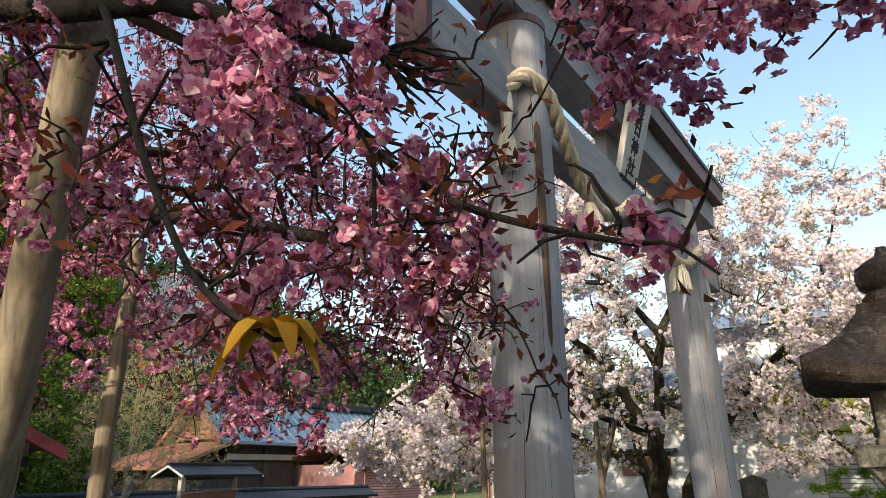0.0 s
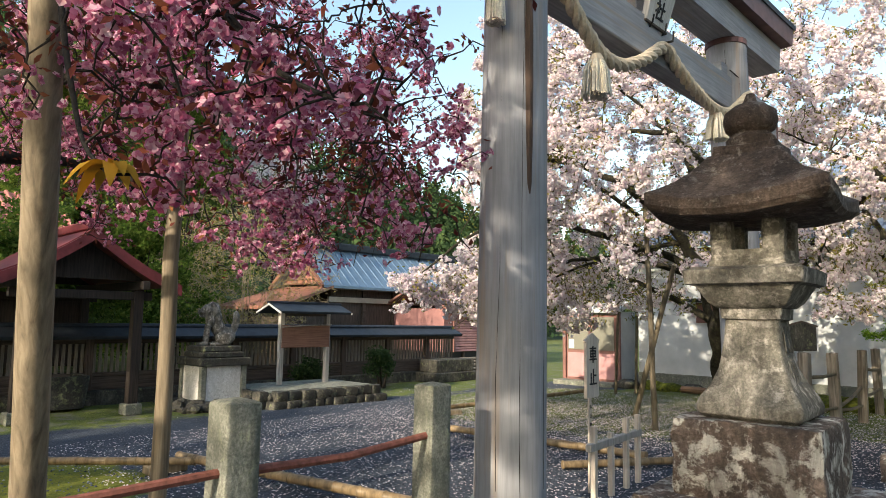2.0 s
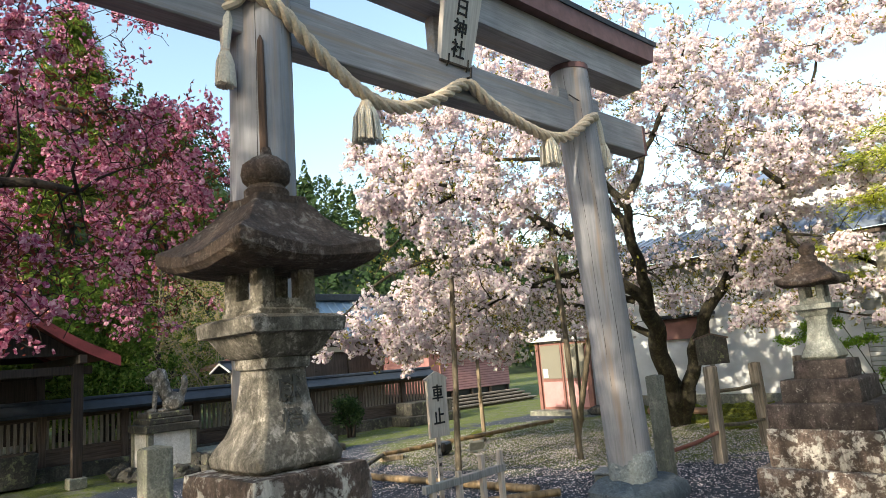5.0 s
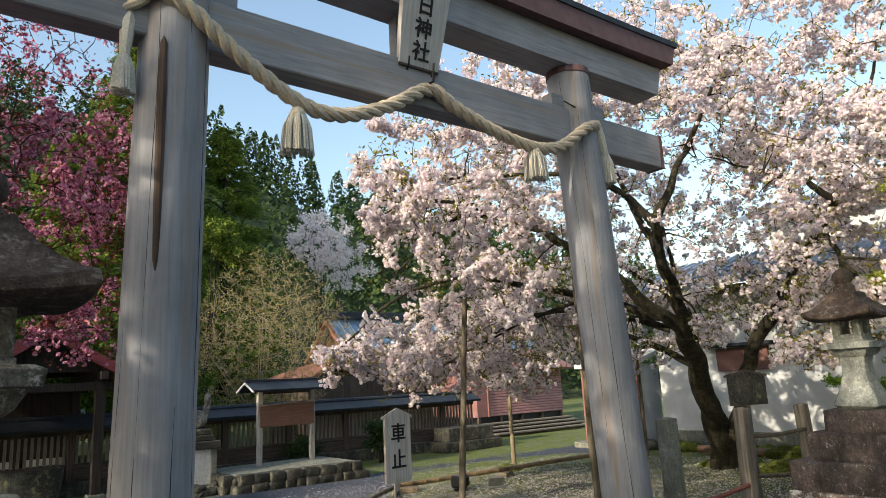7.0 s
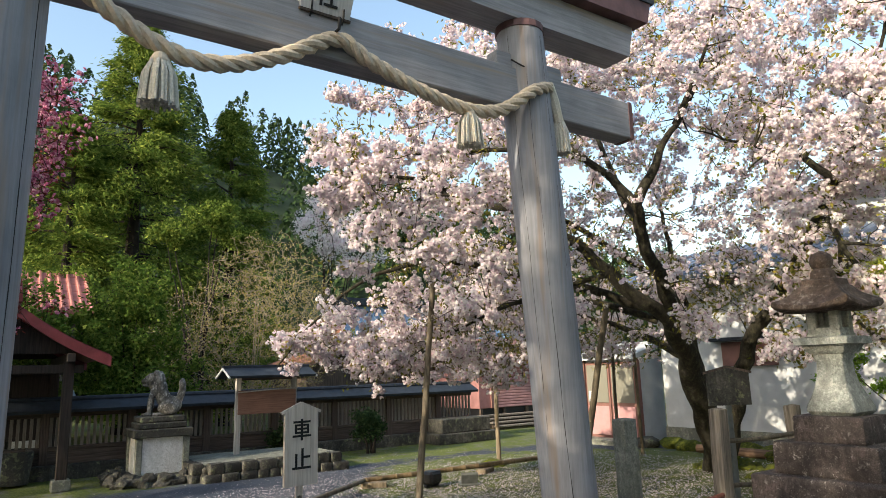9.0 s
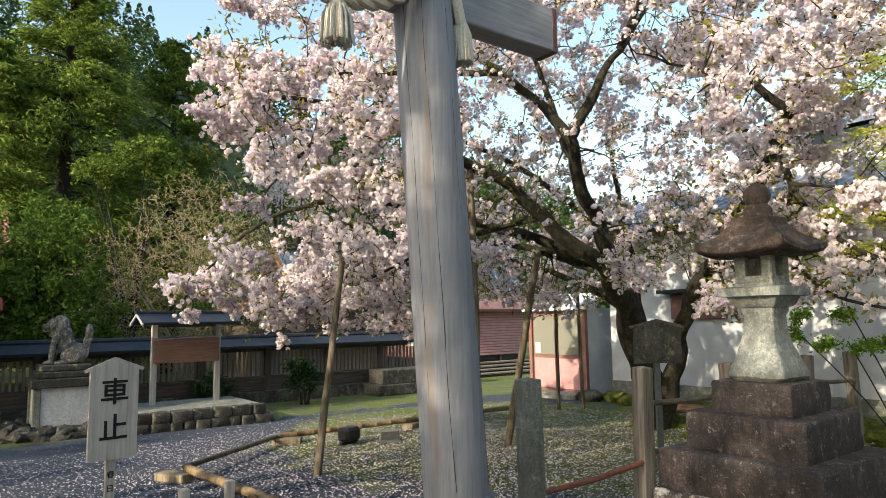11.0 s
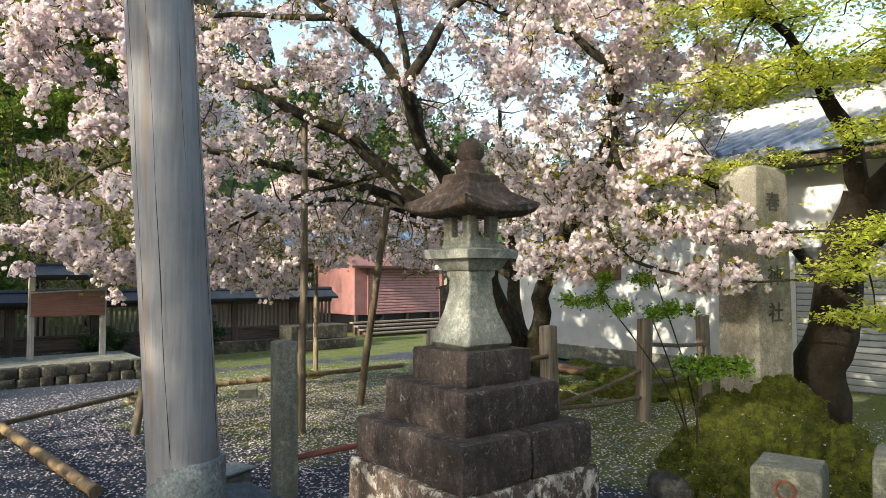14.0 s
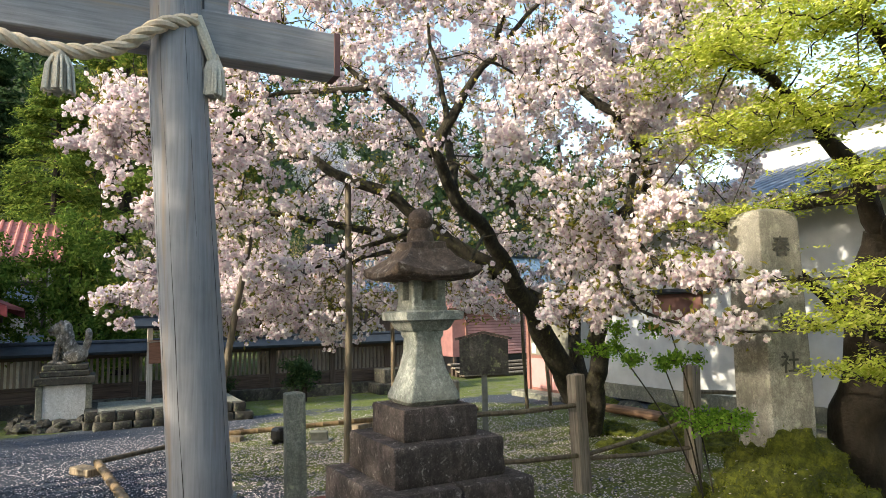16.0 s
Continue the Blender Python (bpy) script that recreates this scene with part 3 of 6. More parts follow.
# ---- stone lanterns ----
def stone_lantern(label, m, sizes, mats, steps, glyphs=False):
    """sizes: heights of the tiers from the post's foot upwards, and half widths."""
    t = thing("stone_lantern", label, "stone lantern", m)
    rnd = 0.006
    for i, (h, z0, z1, mat, lab) in enumerate(steps):
        halves = ((-h / 2, h / 2 - 0.006), (h / 2, h / 2 - 0.006)) if h > 0.44 and mats["shaft"] == "pale_stone" else ((0.0, h),)
        for n, (oy, hy) in enumerate(halves):
            rings = [square_ring(h * k, z, r, hy=hy - h * (1 - k), rough=rnd * g, seed=i + q + 11 * n) for k, z, r, g, q in ((0.98, z0, 0.03, 1, 0), (1, z0 + 0.02, 0.03, 2, 0), (1, z0 * 0.7 + z1 * 0.3, 0.03, 2, 5), (1, (z0 + z1) / 2, 0.03, 2, 3), (1, z0 * 0.25 + z1 * 0.75, 0.03, 2, 7), (1, z1 - 0.018, 0.035, 2, 1), (0.98, z1, 0.05, 1, 2))]
            part("base_step", Geo().loft(rings, True, pose(0.004 * n, oy, 0)), M[mat], t, lab, True)
    s = sizes
    # the flared shaft
    shaft = [square_ring(w, z, 0.16, rough=rnd, seed=4) for w, z in s["shaft"]]
    part("shaft", Geo().loft(shaft), M[mats["shaft"]], t, "flared square stone shaft", True)
    part("platform", Geo().loft([square_ring(w, z, 0.06, rough=rnd * 0.7, seed=7) for w, z in s["platform"]]), M[mats["platform"]], t, "stepped square stone platform", True)
    z0, z1, w = s["box"]
    fire = part("fire_box", Geo().loft([square_ring(w * 1.06, z0, 0.1), square_ring(w * 1.06, z0 + 0.03, 0.1), square_ring(w, z0 + 0.035, 0.1), square_ring(w, z0 + 0.05, 0.1)]), M[mats["box"]], t, "stone fire box with square openings", True)
    k = w * 0.42
    for sx in (-1, 1):
        for sy in (-1, 1):
            part("corner_post", Geo().box(*sorted((sx * w, sx * k)), *sorted((sy * w, sy * k)), z0 + 0.045, z1, 0.012), M[mats["box"]], fire)
    zt = z0 + 0.05 + (z1 - z0 - 0.05) * 0.78
    part("lintel", Geo().loft([square_ring(w * 0.99, zt, 0.1), square_ring(w * 0.99, z1 + 0.01, 0.1)]), M[mats["box"]], fire)
    part("sill", Geo().loft([square_ring(w * 0.98, z0 + 0.045, 0.1), square_ring(w * 0.98, z0 + 0.045 + (z1 - z0) * 0.12, 0.1)]), M[mats["box"]], fire)
    part("roof", Geo().loft([square_ring(wd, z, cr, lift=lf, rough=rnd * 2.2, seed=9) for wd, z, cr, lf in s["roof"]]), M[mats["roof"]], t, "curved hipped stone roof, lichen-stained", True)
    part("finial", Geo().loft([round_ring(r, z, 20, rnd, 3) for r, z in s["finial"]]), M[mats["roof"]], t, "onion-shaped stone finial", True)
    return t


lan_a = stone_lantern("tall weathered stone lantern on lichen-spotted stepped blocks", pose(0.05, 2.99, -0.02, 0, 0, 4),
    dict(shaft=[(0.15, 1.395), (0.176, 1.413), (0.18, 1.44), (0.166, 1.47), (0.136, 1.515), (0.114, 1.57), (0.1, 1.635), (0.093, 1.69), (0.09, 1.748), (0.103, 1.752), (0.105, 1.79)],
         platform=[(0.11, 1.79), (0.135, 1.81), (0.17, 1.87), (0.198, 1.875), (0.203, 1.925), (0.175, 1.94)],
         box=(1.93, 2.15, 0.125),
         roof=[(0.16, 2.11, 0.1, 0), (0.285, 2.112, 0.04, 0.03), (0.305, 2.13, 0.03, 0.04), (0.303, 2.168, 0.03, 0.045), (0.262, 2.2, 0.03, 0.032), (0.22, 2.235, 0.03, 0.02), (0.18, 2.28, 0.04, 0.01), (0.15, 2.325, 0.05, 0), (0.122, 2.36, 0.06, 0), (0.112, 2.362, 0.1, 0), (0.108, 2.395, 0.15, 0), (0.09, 2.4, 0.3, 0)],
         finial=[(0.085, 2.39), (0.09, 2.43), (0.075, 2.445), (0.07, 2.452), (0.092, 2.47), (0.098, 2.5), (0.09, 2.535), (0.055, 2.562), (0.025, 2.575), (0.015, 2.61)]),
    dict(shaft="old_stone", platform="old_stone", box="old_stone", roof="roof_stone"),
    [(0.5, -0.05, 0.32, "step_stone", "dark rough base stone"), (0.44, 0.32, 0.74, "lichen_stone", "stone block with white lichen"), (0.35, 0.74, 1.13, "lichen_stone", "stone block with white lichen"), (0.24, 1.13, 1.395, "lichen_stone", "stone block with white lichen")])
for k, (ch, z, x, tilt) in enumerate((("獻", 1.67, 0.1, 6), ("燈", 1.555, 0.122, 16))):
    ob = part("character", text_mesh(ch, 0.1, M["carving"], 0.002), M["carving"], lan_a, "carved character")
    ob.matrix_basis = pose(x, 0.0, z, 0, -tilt, 0) @ pose(0, 0, 0, 90, 0, 90)
lan_b = stone_lantern("grey stone lantern with flared shaft on dark stepped stone base", pose(-0.07, 9.53, -0.01, 0, 0, 0),
    dict(shaft=[(0.15, 1.41), (0.18, 1.44), (0.178, 1.47), (0.15, 1.54), (0.118, 1.63), (0.1, 1.73), (0.096, 1.82), (0.108, 1.84), (0.11, 1.87)],
         platform=[(0.12, 1.87), (0.14, 1.89), (0.16, 1.935), (0.2, 1.94), (0.205, 1.99), (0.16, 2.0)],
         box=(1.99, 2.24, 0.12),
         roof=[(0.14, 2.19, 0.1, 0), (0.275, 2.193, 0.04, 0.03), (0.292, 2.208, 0.03, 0.04), (0.29, 2.237, 0.03, 0.045), (0.25, 2.265, 0.03, 0.032), (0.205, 2.3, 0.03, 0.018), (0.17, 2.34, 0.04, 0.006), (0.14, 2.39, 0.06, 0), (0.128, 2.393, 0.08, 0), (0.122, 2.44, 0.12, 0), (0.1, 2.45, 0.25, 0)],
         finial=[(0.095, 2.44), (0.088, 2.5), (0.08, 2.51), (0.06, 2.53), (0.078, 2.555), (0.085, 2.59), (0.075, 2.63), (0.045, 2.66), (0.01, 2.675)]),
    dict(shaft="pale_stone", platform="pale_stone", box="pale_stone", roof="roof_stone"),
    [(0.64, -0.05, 0.36, "lichen_stone", "rough lowest course"), (0.53, 0.36, 0.74, "lichen_stone", "stone course with pale lichen"), (0.5, 0.74, 0.99, "step_stone", "dark stained stone step"), (0.37, 0.99, 1.22, "step_stone", "dark stained stone step"), (0.252, 1.22, 1.41, "step_stone", "dark stained stone step")])


# ---- fence in the line of the torii ----
def post_geo(w, h, seed=0, point=0.012):
    return Geo().loft([square_ring(w, -0.15, 0.12, 3, rough=0.004, seed=seed), square_ring(w, 0.3, 0.12, 3, rough=0.006, seed=seed), square_ring(w * 0.98, h - 0.014, 0.12, 3, rough=0.006, seed=seed + 1), square_ring(w * 0.94, h - 0.006, 0.12, 3, rough=0.003, seed=seed), square_ring(w * 0.86, h - 0.001, 0.14, 3, rough=0.003, seed=seed), square_ring(w * 0.5, h + point * 0.5, 0.2, 3), square_ring(w * 0.1, h + point, 0.3, 3)])


fence = thing("post_fence", "low fence of granite and wooden posts with rusty rails", "fence", pose(TX, 0, 0.04))
for i, (y, kind, w, h) in enumerate(((-0.75, "granite", 0.088, 1.26), (0.6, "granite", 0.088, 1.26), (1.98, "granite", 0.088, 1.29), (3.25, "granite", 0.082, 1.29), (9.2, "granite", 0.083, 1.28), (10.7, "post_wood", 0.072, 1.29), (12.3, "post_wood", 0.072, 1.25), (13.96, "post_wood", 0.072, 1.26), (15.5, "post_wood", 0.072, 1.25))):
    ob = part("post", post_geo(w, h, i), M[kind], fence, "speckled granite post" if kind == "granite" else "weathered brown wooden post", True)
    ob.matrix_basis = pose(0.02 * math.sin(i * 2.1), y, 0, 1.2 * math.sin(i * 3.3), 1.2 * math.cos(i * 2.7), 4 * math.sin(i))
for y0, y1, za, zb in ((-0.7, 0.55, 0.97, 0.98), (0.65, 1.95, 0.98, 0.98), (2.0, 3.22, 0.97, 1.0)):
    part("rail", Geo().tube([(0.02, y0, za), (0.02, (y0 + y1) / 2, za - 0.015), (0.02, y1, zb)], 0.022, 8), M["rust"], fence, "rust-red iron pipe rail", True)
for y0, y1, za, zb, x1 in ((9.2, 10.7, 0.36, 0.42, 0), (10.72, 12.3, 0.5, 0.4, 0), (12.35, 13.9, 0.4, 0.62, 0), (10.72, 12.3, 0.95, 0.93, 0), (12.35, 13.9, 0.36, 0.3, 0), (13.96, 15.5, 0.95, 0.85, 0), (13.96, 15.5, 0.45, 0.5, 0)):
    part("rail", Geo().tube([(0.02, y0, za), (0.03, (y0 + y1) / 2, (za + zb) / 2 - 0.02), (0.02, y1, zb)], 0.026, 8), M["rust"] if y0 < 10 else M["stake"], fence, "old round wooden rail" if y0 > 10 else "rust-red iron pipe rail", True)


# ---- barriers and signs under the gate ----
def glyph_board(name, label, m, w, h, chars, size, post_h, mat="sign_wood"):
    t = thing(name, label, "sign", m)
    part("board", Geo().loft([[(x, y, z) for (y, z) in ((-w, post_h), (w, post_h), (w, post_h + h), (0, post_h + h + 0.06), (-w, post_h + h))] for x in (-0.014, 0.014)]), M[mat], t, "peaked wooden board")
    part("post", Geo().box(-0.035, -0.0145, -0.03, 0.03, 0, post_h + h, 0.004), M[mat], t)
    for s in (-1, 1):
        part("cap_strip", Geo().tube([(0.0, 0, post_h + h + 0.068), (0.0, s * (w + 0.03), post_h + h - 0.005)], 0.014, 4), M[mat], t)
    for k, ch in enumerate(chars):
        ob = part("character", text_mesh(ch, size, M["ink"]), M["ink"], t, "black painted character")
        ob.matrix_basis = pose(0.016, 0, post_h + h - 0.15 - 0.225 * k, 90, 0, 90)
    for k, ch in enumerate("春日神社"):
        ob = part("character", text_mesh(ch, 0.048, M["ink"], 0.001), M["ink"], t, "small black painted character")
        ob.matrix_basis = pose(-0.013, 0, post_h - 0.1 - 0.085 * k, 90, 0, 90)
    return t


glyph_board("no_cars_sign", "peaked wooden signboard with two black characters on a post", pose(-2.62, 6.24, 0.02, 0, 0, 7), 0.145, 0.56, "車止", 0.175, 0.95)


def trestle(m):
    t = thing("trestle_barrier", "low wooden trestle of pale battens standing on gravel", "barrier", m)
    part("rail", Geo().box(-0.03, 0.03, -0.62, 0.62, 0.5, 0.57, 0.006), M["grey_wood"], t)
    for s in (-0.5, -0.12, 0.25, 0.56):
        part("leg", Geo().box(-0.025, 0.025, s - 0.03, s + 0.03, 0, 0.72 if s != -0.12 else 0.62, 0.005), M["sign_wood"], t)
    part("foot", Geo().box(-0.25, 0.25, -0.53, -0.46, 0.0, 0.05, 0.005), M["grey_wood"], t)
    return t


trestle(pose(-2.45, 6.4, 0.03, 0, 0, 6))


def bamboo_pole(a, b, r, label, mat="bamboo"):
    a, b = Vector(a), Vector(b)
    n = max(4, int((b - a).length / 0.28))
    pts, rad = [], []
    for i in range(n + 1):
        p = a.lerp(b, i / n)
        for d, k in ((-0.012, 1.0), (0.0, 1.16), (0.012, 1.0)):
            pts.append(p + (b - a).normalized() * d)
            rad.append(r * k)
    return solo("bamboo_pole", Geo().tube(pts, rad, 9), M[mat], label, "pole", smooth=True)


bamboo_pole((-6.6, 3.9, 0.12), (-2.75, 4.6, 0.14), 0.05, "split yellow bamboo pole lying above the gravel")
bamboo_pole((-7.8, 2.3, 0.1), (-6.3, 3.95, 0.1), 0.045, "yellow bamboo pole edging a moss patch")
bamboo_pole((-6.2, 7.75, 0.1), (-3.0, 8.1, 0.1), 0.05, "yellow bamboo pole lying on gravel")
bamboo_pole((-6.25, 7.72, 0.12), (-8.29, 10.00, 0.03), 0.035, "weathered bamboo edging pole", "stake")
bamboo_pole((-7.9, 9.6, 0.05), (-7.6, 14.4, 0.1), 0.045, "yellow bamboo edging pole on the grass")
bamboo_pole((-3.4, 6.9, 0.1), (-2.6, 8.0, 0.12), 0.045, "short yellow bamboo pole by the footing")
for x, y, s in ((-6.25, 7.6, 1), (-7.8, 9.7, 2), (-6.6, 3.75, 3), (-7.7, 12.0, 4)):
    solo("wood_block", Geo().box(-0.22, 0.22, -0.1, 0.1, 0, 0.1, 0.015), M["pole"], "sawn wooden block under the bamboo poles", "block", pose(x, y, ground_z(x, y), 0, 0, 30 * s))

spot = thing("spotlight", "small black ground spotlight on the lawn", "lamp", pose(-7.1, 10.4, ground_z(-7.1, 10.4), 0, 0, 20))
part("housing", Geo().box(-0.12, 0.12, -0.16, 0.16, 0.05, 0.25, 0.04), M["black"], spot)
part("bracket", Geo().box(-0.03, 0.03, -0.18, 0.18, 0.0, 0.05, 0.005), M["black"], spot)
flood = thing("floodlight", "grey tilted floodlight lying on the lawn", "lamp", pose(-6.8, 10.95, ground_z(-6.8, 10.95), 0, 0, -30))
part("housing", Geo().box(-0.03, 0.03, -0.14, 0.14, 0.04, 0.24, 0.01, pose(0, 0, 0, 0, 35, 0)), M["grey_metal"], flood)
part("plate", Geo().box(-0.2, 0.2, -0.16, 0.16, 0.0, 0.03, 0.004), M["grey_metal"], flood)
step_lamp = thing("ground_lamp", "low grey box lamp on the gravel by the gate", "lamp", pose(-2.6, 9.0, 0.03, 0, 0, 20))
part("housing", Geo().box(-0.12, 0.12, -0.2, 0.2, 0.0, 0.14, 0.02), M["grey_metal"], step_lamp)
part("lid", Geo().box(-0.14, 0.14, -0.22, 0.22, 0.142, 0.17, 0.01), M["concrete"], step_lamp)


# ---- stone pillar on the mossy mound ----
stele = thing("stone_pillar", "tall grey stone name pillar with carved characters on a mossy mound", "stone pillar", pose(0.1, 12.75, 0.95, 0, 0, -14))
part("shaft", Geo().loft([square_ring(w, z, 0.06, 4, rough=0.008, seed=3) for w, z in ((0.215, -0.2), (0.212, 0.4), (0.205, 1.0), (0.198, 1.74), (0.18, 1.82), (0.12, 1.85))]), M["pillar_stone"], stele, "squared grey stone shaft", True)
for k, ch in enumerate("社神日春"):
    ob = part("character", text_mesh(ch, 0.18, M["carving"], 0.002), M["carving"], stele, "carved dark character")
    ob.matrix_basis = pose(0.216 - 0.004 * k, 0.0, 0.55 + 0.32 * k, 90, 0, 90)

def moss_rock(size, seed):
    me = rock("mossy_rock", size, M["moss"], seed, 5, 0.2)
    co = np.empty(len(me.vertices) * 3, dtype=np.float32)
    me.vertices.foreach_get("co", co)
    co = co.reshape(-1, 3)
    for k in range(len(co)):
        p = Vector(co[k])
        co[k] += np.array(p.normalized()) * (0.17 * abs(noise.noise(p * 5.0 + Vector((seed, 0, 0)))) + 0.08 * abs(noise.noise(p * 12)) + 0.016 * noise.noise(p * 40) - 0.09)
    me.vertices.foreach_set("co", co.ravel())
    me.update()
    MOSS_TOPS.append(co[co[:, 2] > size[2] * 0.25])
    MOSS_SIDES.append(co[co[:, 2] > -size[2] * 0.4])
    return me


MOSS_TOPS, MOSS_SIDES, MOSS_AT = [], [], []
for i, (x, y, z, s) in enumerate(((0.15, 12.7, 0.35, (0.62, 0.5, 0.62)), (0.55, 12.3, 0.3, (0.42, 0.36, 0.5)), (0.85, 12.4, 0.25, (0.38, 0.38, 0.46)), (0.25, 12.15, 0.2, (0.4, 0.32, 0.42)), (0.65, 11.85, 0.12, (0.4, 0.34, 0.4)), (1.05, 12.0, 0.04, (0.32, 0.3, 0.32)), (-0.25, 12.35, 0.12, (0.34, 0.3, 0.36)), (0.0, 11.85, 0.05, (0.32, 0.26, 0.28)), (0.4, 11.6, 0.0, (0.3, 0.26, 0.26)), (0.9, 11.65, -0.02, (0.32, 0.28, 0.26)))):
    MOSS_AT.append((x, y, z))
    solo("mossy_rock", moss_rock(s, i + 20), M["moss"], "rounded rock covered in yellow-green moss", "rock", pose(x, y, z), "moss mound")
for i, (x, y, s) in enumerate(((-0.1, 11.7, 0.2), (0.5, 11.4, 0.18), (1.0, 11.2, 0.22), (0.0, 11.2, 0.12))):
    solo("rock", rock("rock", (s, s * 0.8, s * 0.7), M["dark_rock"], i + 40, 3, 0.3), M["dark_rock"], "dark rough stone at the foot of the moss mound", "rock", pose(x, y, 0.08 + s * 0.2), "moss mound stones")
block = thing("granite_block", "small squared granite block with a red ring bolt", "stone block", pose(1.17, 10.9, 0.08, 0, 0, 15))
part("body", Geo().loft([square_ring(w, z, 0.06, 3, rough=0.004) for w, z in ((0.185, -0.1), (0.18, 0.64), (0.165, 0.665))]), M["granite"], block, "", True)
part("ring", Geo().tube([(0.05 * math.cos(a), -0.18, 0.55 + 0.05 * math.sin(a)) for a in [k * 0.5236 for k in range(13)]], 0.01, 6), M["rust"], block, "red iron ring")
far_block = copy_thing(block, pose(1.66, 11.3, 0.16, 0, 0, 15))

# ---- small board on a thin post in the fence line ----
info = thing("notice_plate", "dark metal notice plate with a peaked top on a thin post", "sign", pose(-2.05, 11.2, 0.04, 0, 0, -30))
part("plate", Geo().loft([[(x, y, z) for y, z in ((-0.25, 1.3), (0.25, 1.3), (0.25, 1.66), (0, 1.72), (-0.25, 1.66))] for x in (-0.02, 0.02)]), M["dark_rock"], info)
part("post", Geo().box(-0.06, -0.021, -0.03, 0.03, -0.05, 1.6, 0.004), M["grey_metal"], info)
for s in (-1, 1):
    part("cap_strip", Geo().tube([(0, 0, 1.735), (0, s * 0.29, 1.665)], 0.018, 4), M["dark_wood"], info)

# ---- guardian lion-dog on its pedestal ----
KX, KY = -12.25, 7.15
gz = ground_z(KX, KY)
for i in range(15):
    a = i * 2 * math.pi / 15
    x, y = KX + 0.95 * math.cos(a), KY + 0.85 * math.sin(a)
    solo("rock", rock("rock", (0.2 + 0.05 * math.sin(i * 4), 0.22 + 0.06 * math.cos(i * 3), 0.17), M["dark_rock"], i, 3, 0.55, False), M["dark_rock"], "dark mossy boulder round the statue's base", "rock", pose(x, y, gz + 0.06, 0, 0, i * 40), "boulders round the pedestal")
ped = thing("pedestal", "white-panelled stone pedestal with dark stepped cap, under a guardian statue", "pedestal", pose(KX, KY, gz))
part("ground_slab", Geo().box(-0.8, 0.8, -0.75, 0.75, -0.05, 0.16, 0.03), M["dark_rock"], ped)
part("panel", Geo().box(-0.46, 0.46, -0.46, 0.46, 0.16, 0.86, 0.01), M["plaster_block"], ped, "pale stone panel block")
for sx in (-1, 1):
    for sy in (-1, 1):
        part("corner_pier", Geo().box(*sorted((sx * 0.5, sx * 0.38)), *sorted((sy * 0.5, sy * 0.38)), 0.16, 0.86, 0.012), M["granite"], ped)
part("cap", Geo().box(-0.55, 0.55, -0.55, 0.55, 0.862, 1.02, 0.015), M["dark_rock"], ped, "dark stone cap")
part("upper_step", Geo().box(-0.45, 0.45, -0.45, 0.45, 1.022, 1.14, 0.02), M["dark_rock"], ped)
part("top_step", Geo().box(-0.38, 0.38, -0.42, 0.42, 1.142, 1.26, 0.02), M["dark_rock"], ped)


def lion_dog():
    bm = bmesh.new()

    def blob(c, s, turn=0.0):
        m = Matrix.Translation(c) @ Euler((turn, 0, 0)).to_matrix().to_4x4() @ Matrix.Diagonal((*s, 1))
        bmesh.ops.create_icosphere(bm, subdivisions=3, radius=1, matrix=m)
    blob((0, 0.2, 0.2), (0.17, 0.22, 0.2))
    blob((0, 0.05, 0.38), (0.15, 0.15, 0.27), 0.45)
    blob((0, -0.08, 0.52), (0.15, 0.13, 0.18), 0.3)
    blob((0, -0.14, 0.74), (0.14, 0.15, 0.14))
    blob((0, -0.28, 0.7), (0.1, 0.09, 0.06))
    blob((0, -0.26, 0.62), (0.08, 0.08, 0.035))
    blob((0, -0.02, 0.72), (0.18, 0.11, 0.18))
    blob((0, 0.04, 0.58), (0.16, 0.09, 0.14))
    for s in (-1, 1):
        blob((s * 0.11, -0.17, 0.27), (0.05, 0.055, 0.25), -0.08)
        blob((s * 0.11, -0.23, 0.03), (0.065, 0.1, 0.045))
        blob((s * 0.16, 0.16, 0.15), (0.075, 0.19, 0.14))
        blob((s * 0.17, 0.0, 0.03), (0.06, 0.13, 0.045))
        blob((s * 0.11, -0.08, 0.86), (0.04, 0.05, 0.06))
        blob((s * 0.06, -0.27, 0.78), (0.03, 0.03, 0.03))
    blob((0, 0.4, 0.42), (0.05, 0.08, 0.2), -0.2)
    blob((0, 0.42, 0.6), (0.09, 0.07, 0.14))
    for vert in bm.verts:
        vert.co += noise.noise_vector(vert.co * 14) * 0.014
    me = bpy.data.meshes.new("guardian_statue")
    bm.to_mesh(me)
    bm.free()
    me.polygons.foreach_set("use_smooth", np.ones(len(me.polygons), dtype=bool))
    me.materials.append(M["old_stone"])
    return me


statue = solo("guardian_statue", lion_dog(), None, "seated grey stone guardian lion-dog on a pedestal", "statue", pose(KX, KY, gz + 1.255, 0, 0, -18))
whole = statue.modifiers.new("whole", "REMESH")
whole.mode, whole.voxel_size = "VOXEL", 0.018

# ---- roofed notice board ----
NX, NY = -12.24, 9.39
board = thing("notice_board", "roofed wooden notice board with blank brown panel on two posts", "notice board", pose(NX, NY, -0.12))
for s in (-1, 1):
    part("post", Geo().box(-0.055, 0.055, s * 0.64 - 0.055, s * 0.64 + 0.055, 0, 1.98, 0.008), M["grey_wood"], board, "grey square post")
part("panel", Geo().box(0.058, 0.09, -0.66, 0.66, 1.15, 1.66, 0.006), M["brown_board"], board, "blank reddish-brown panel")
part("panel_trim", Geo().tube([(0.09, -0.7, 1.62), (0.09, 0.0, 1.66), (0.09, 0.7, 1.68)], 0.015, 5), M["grey_wood"], board)
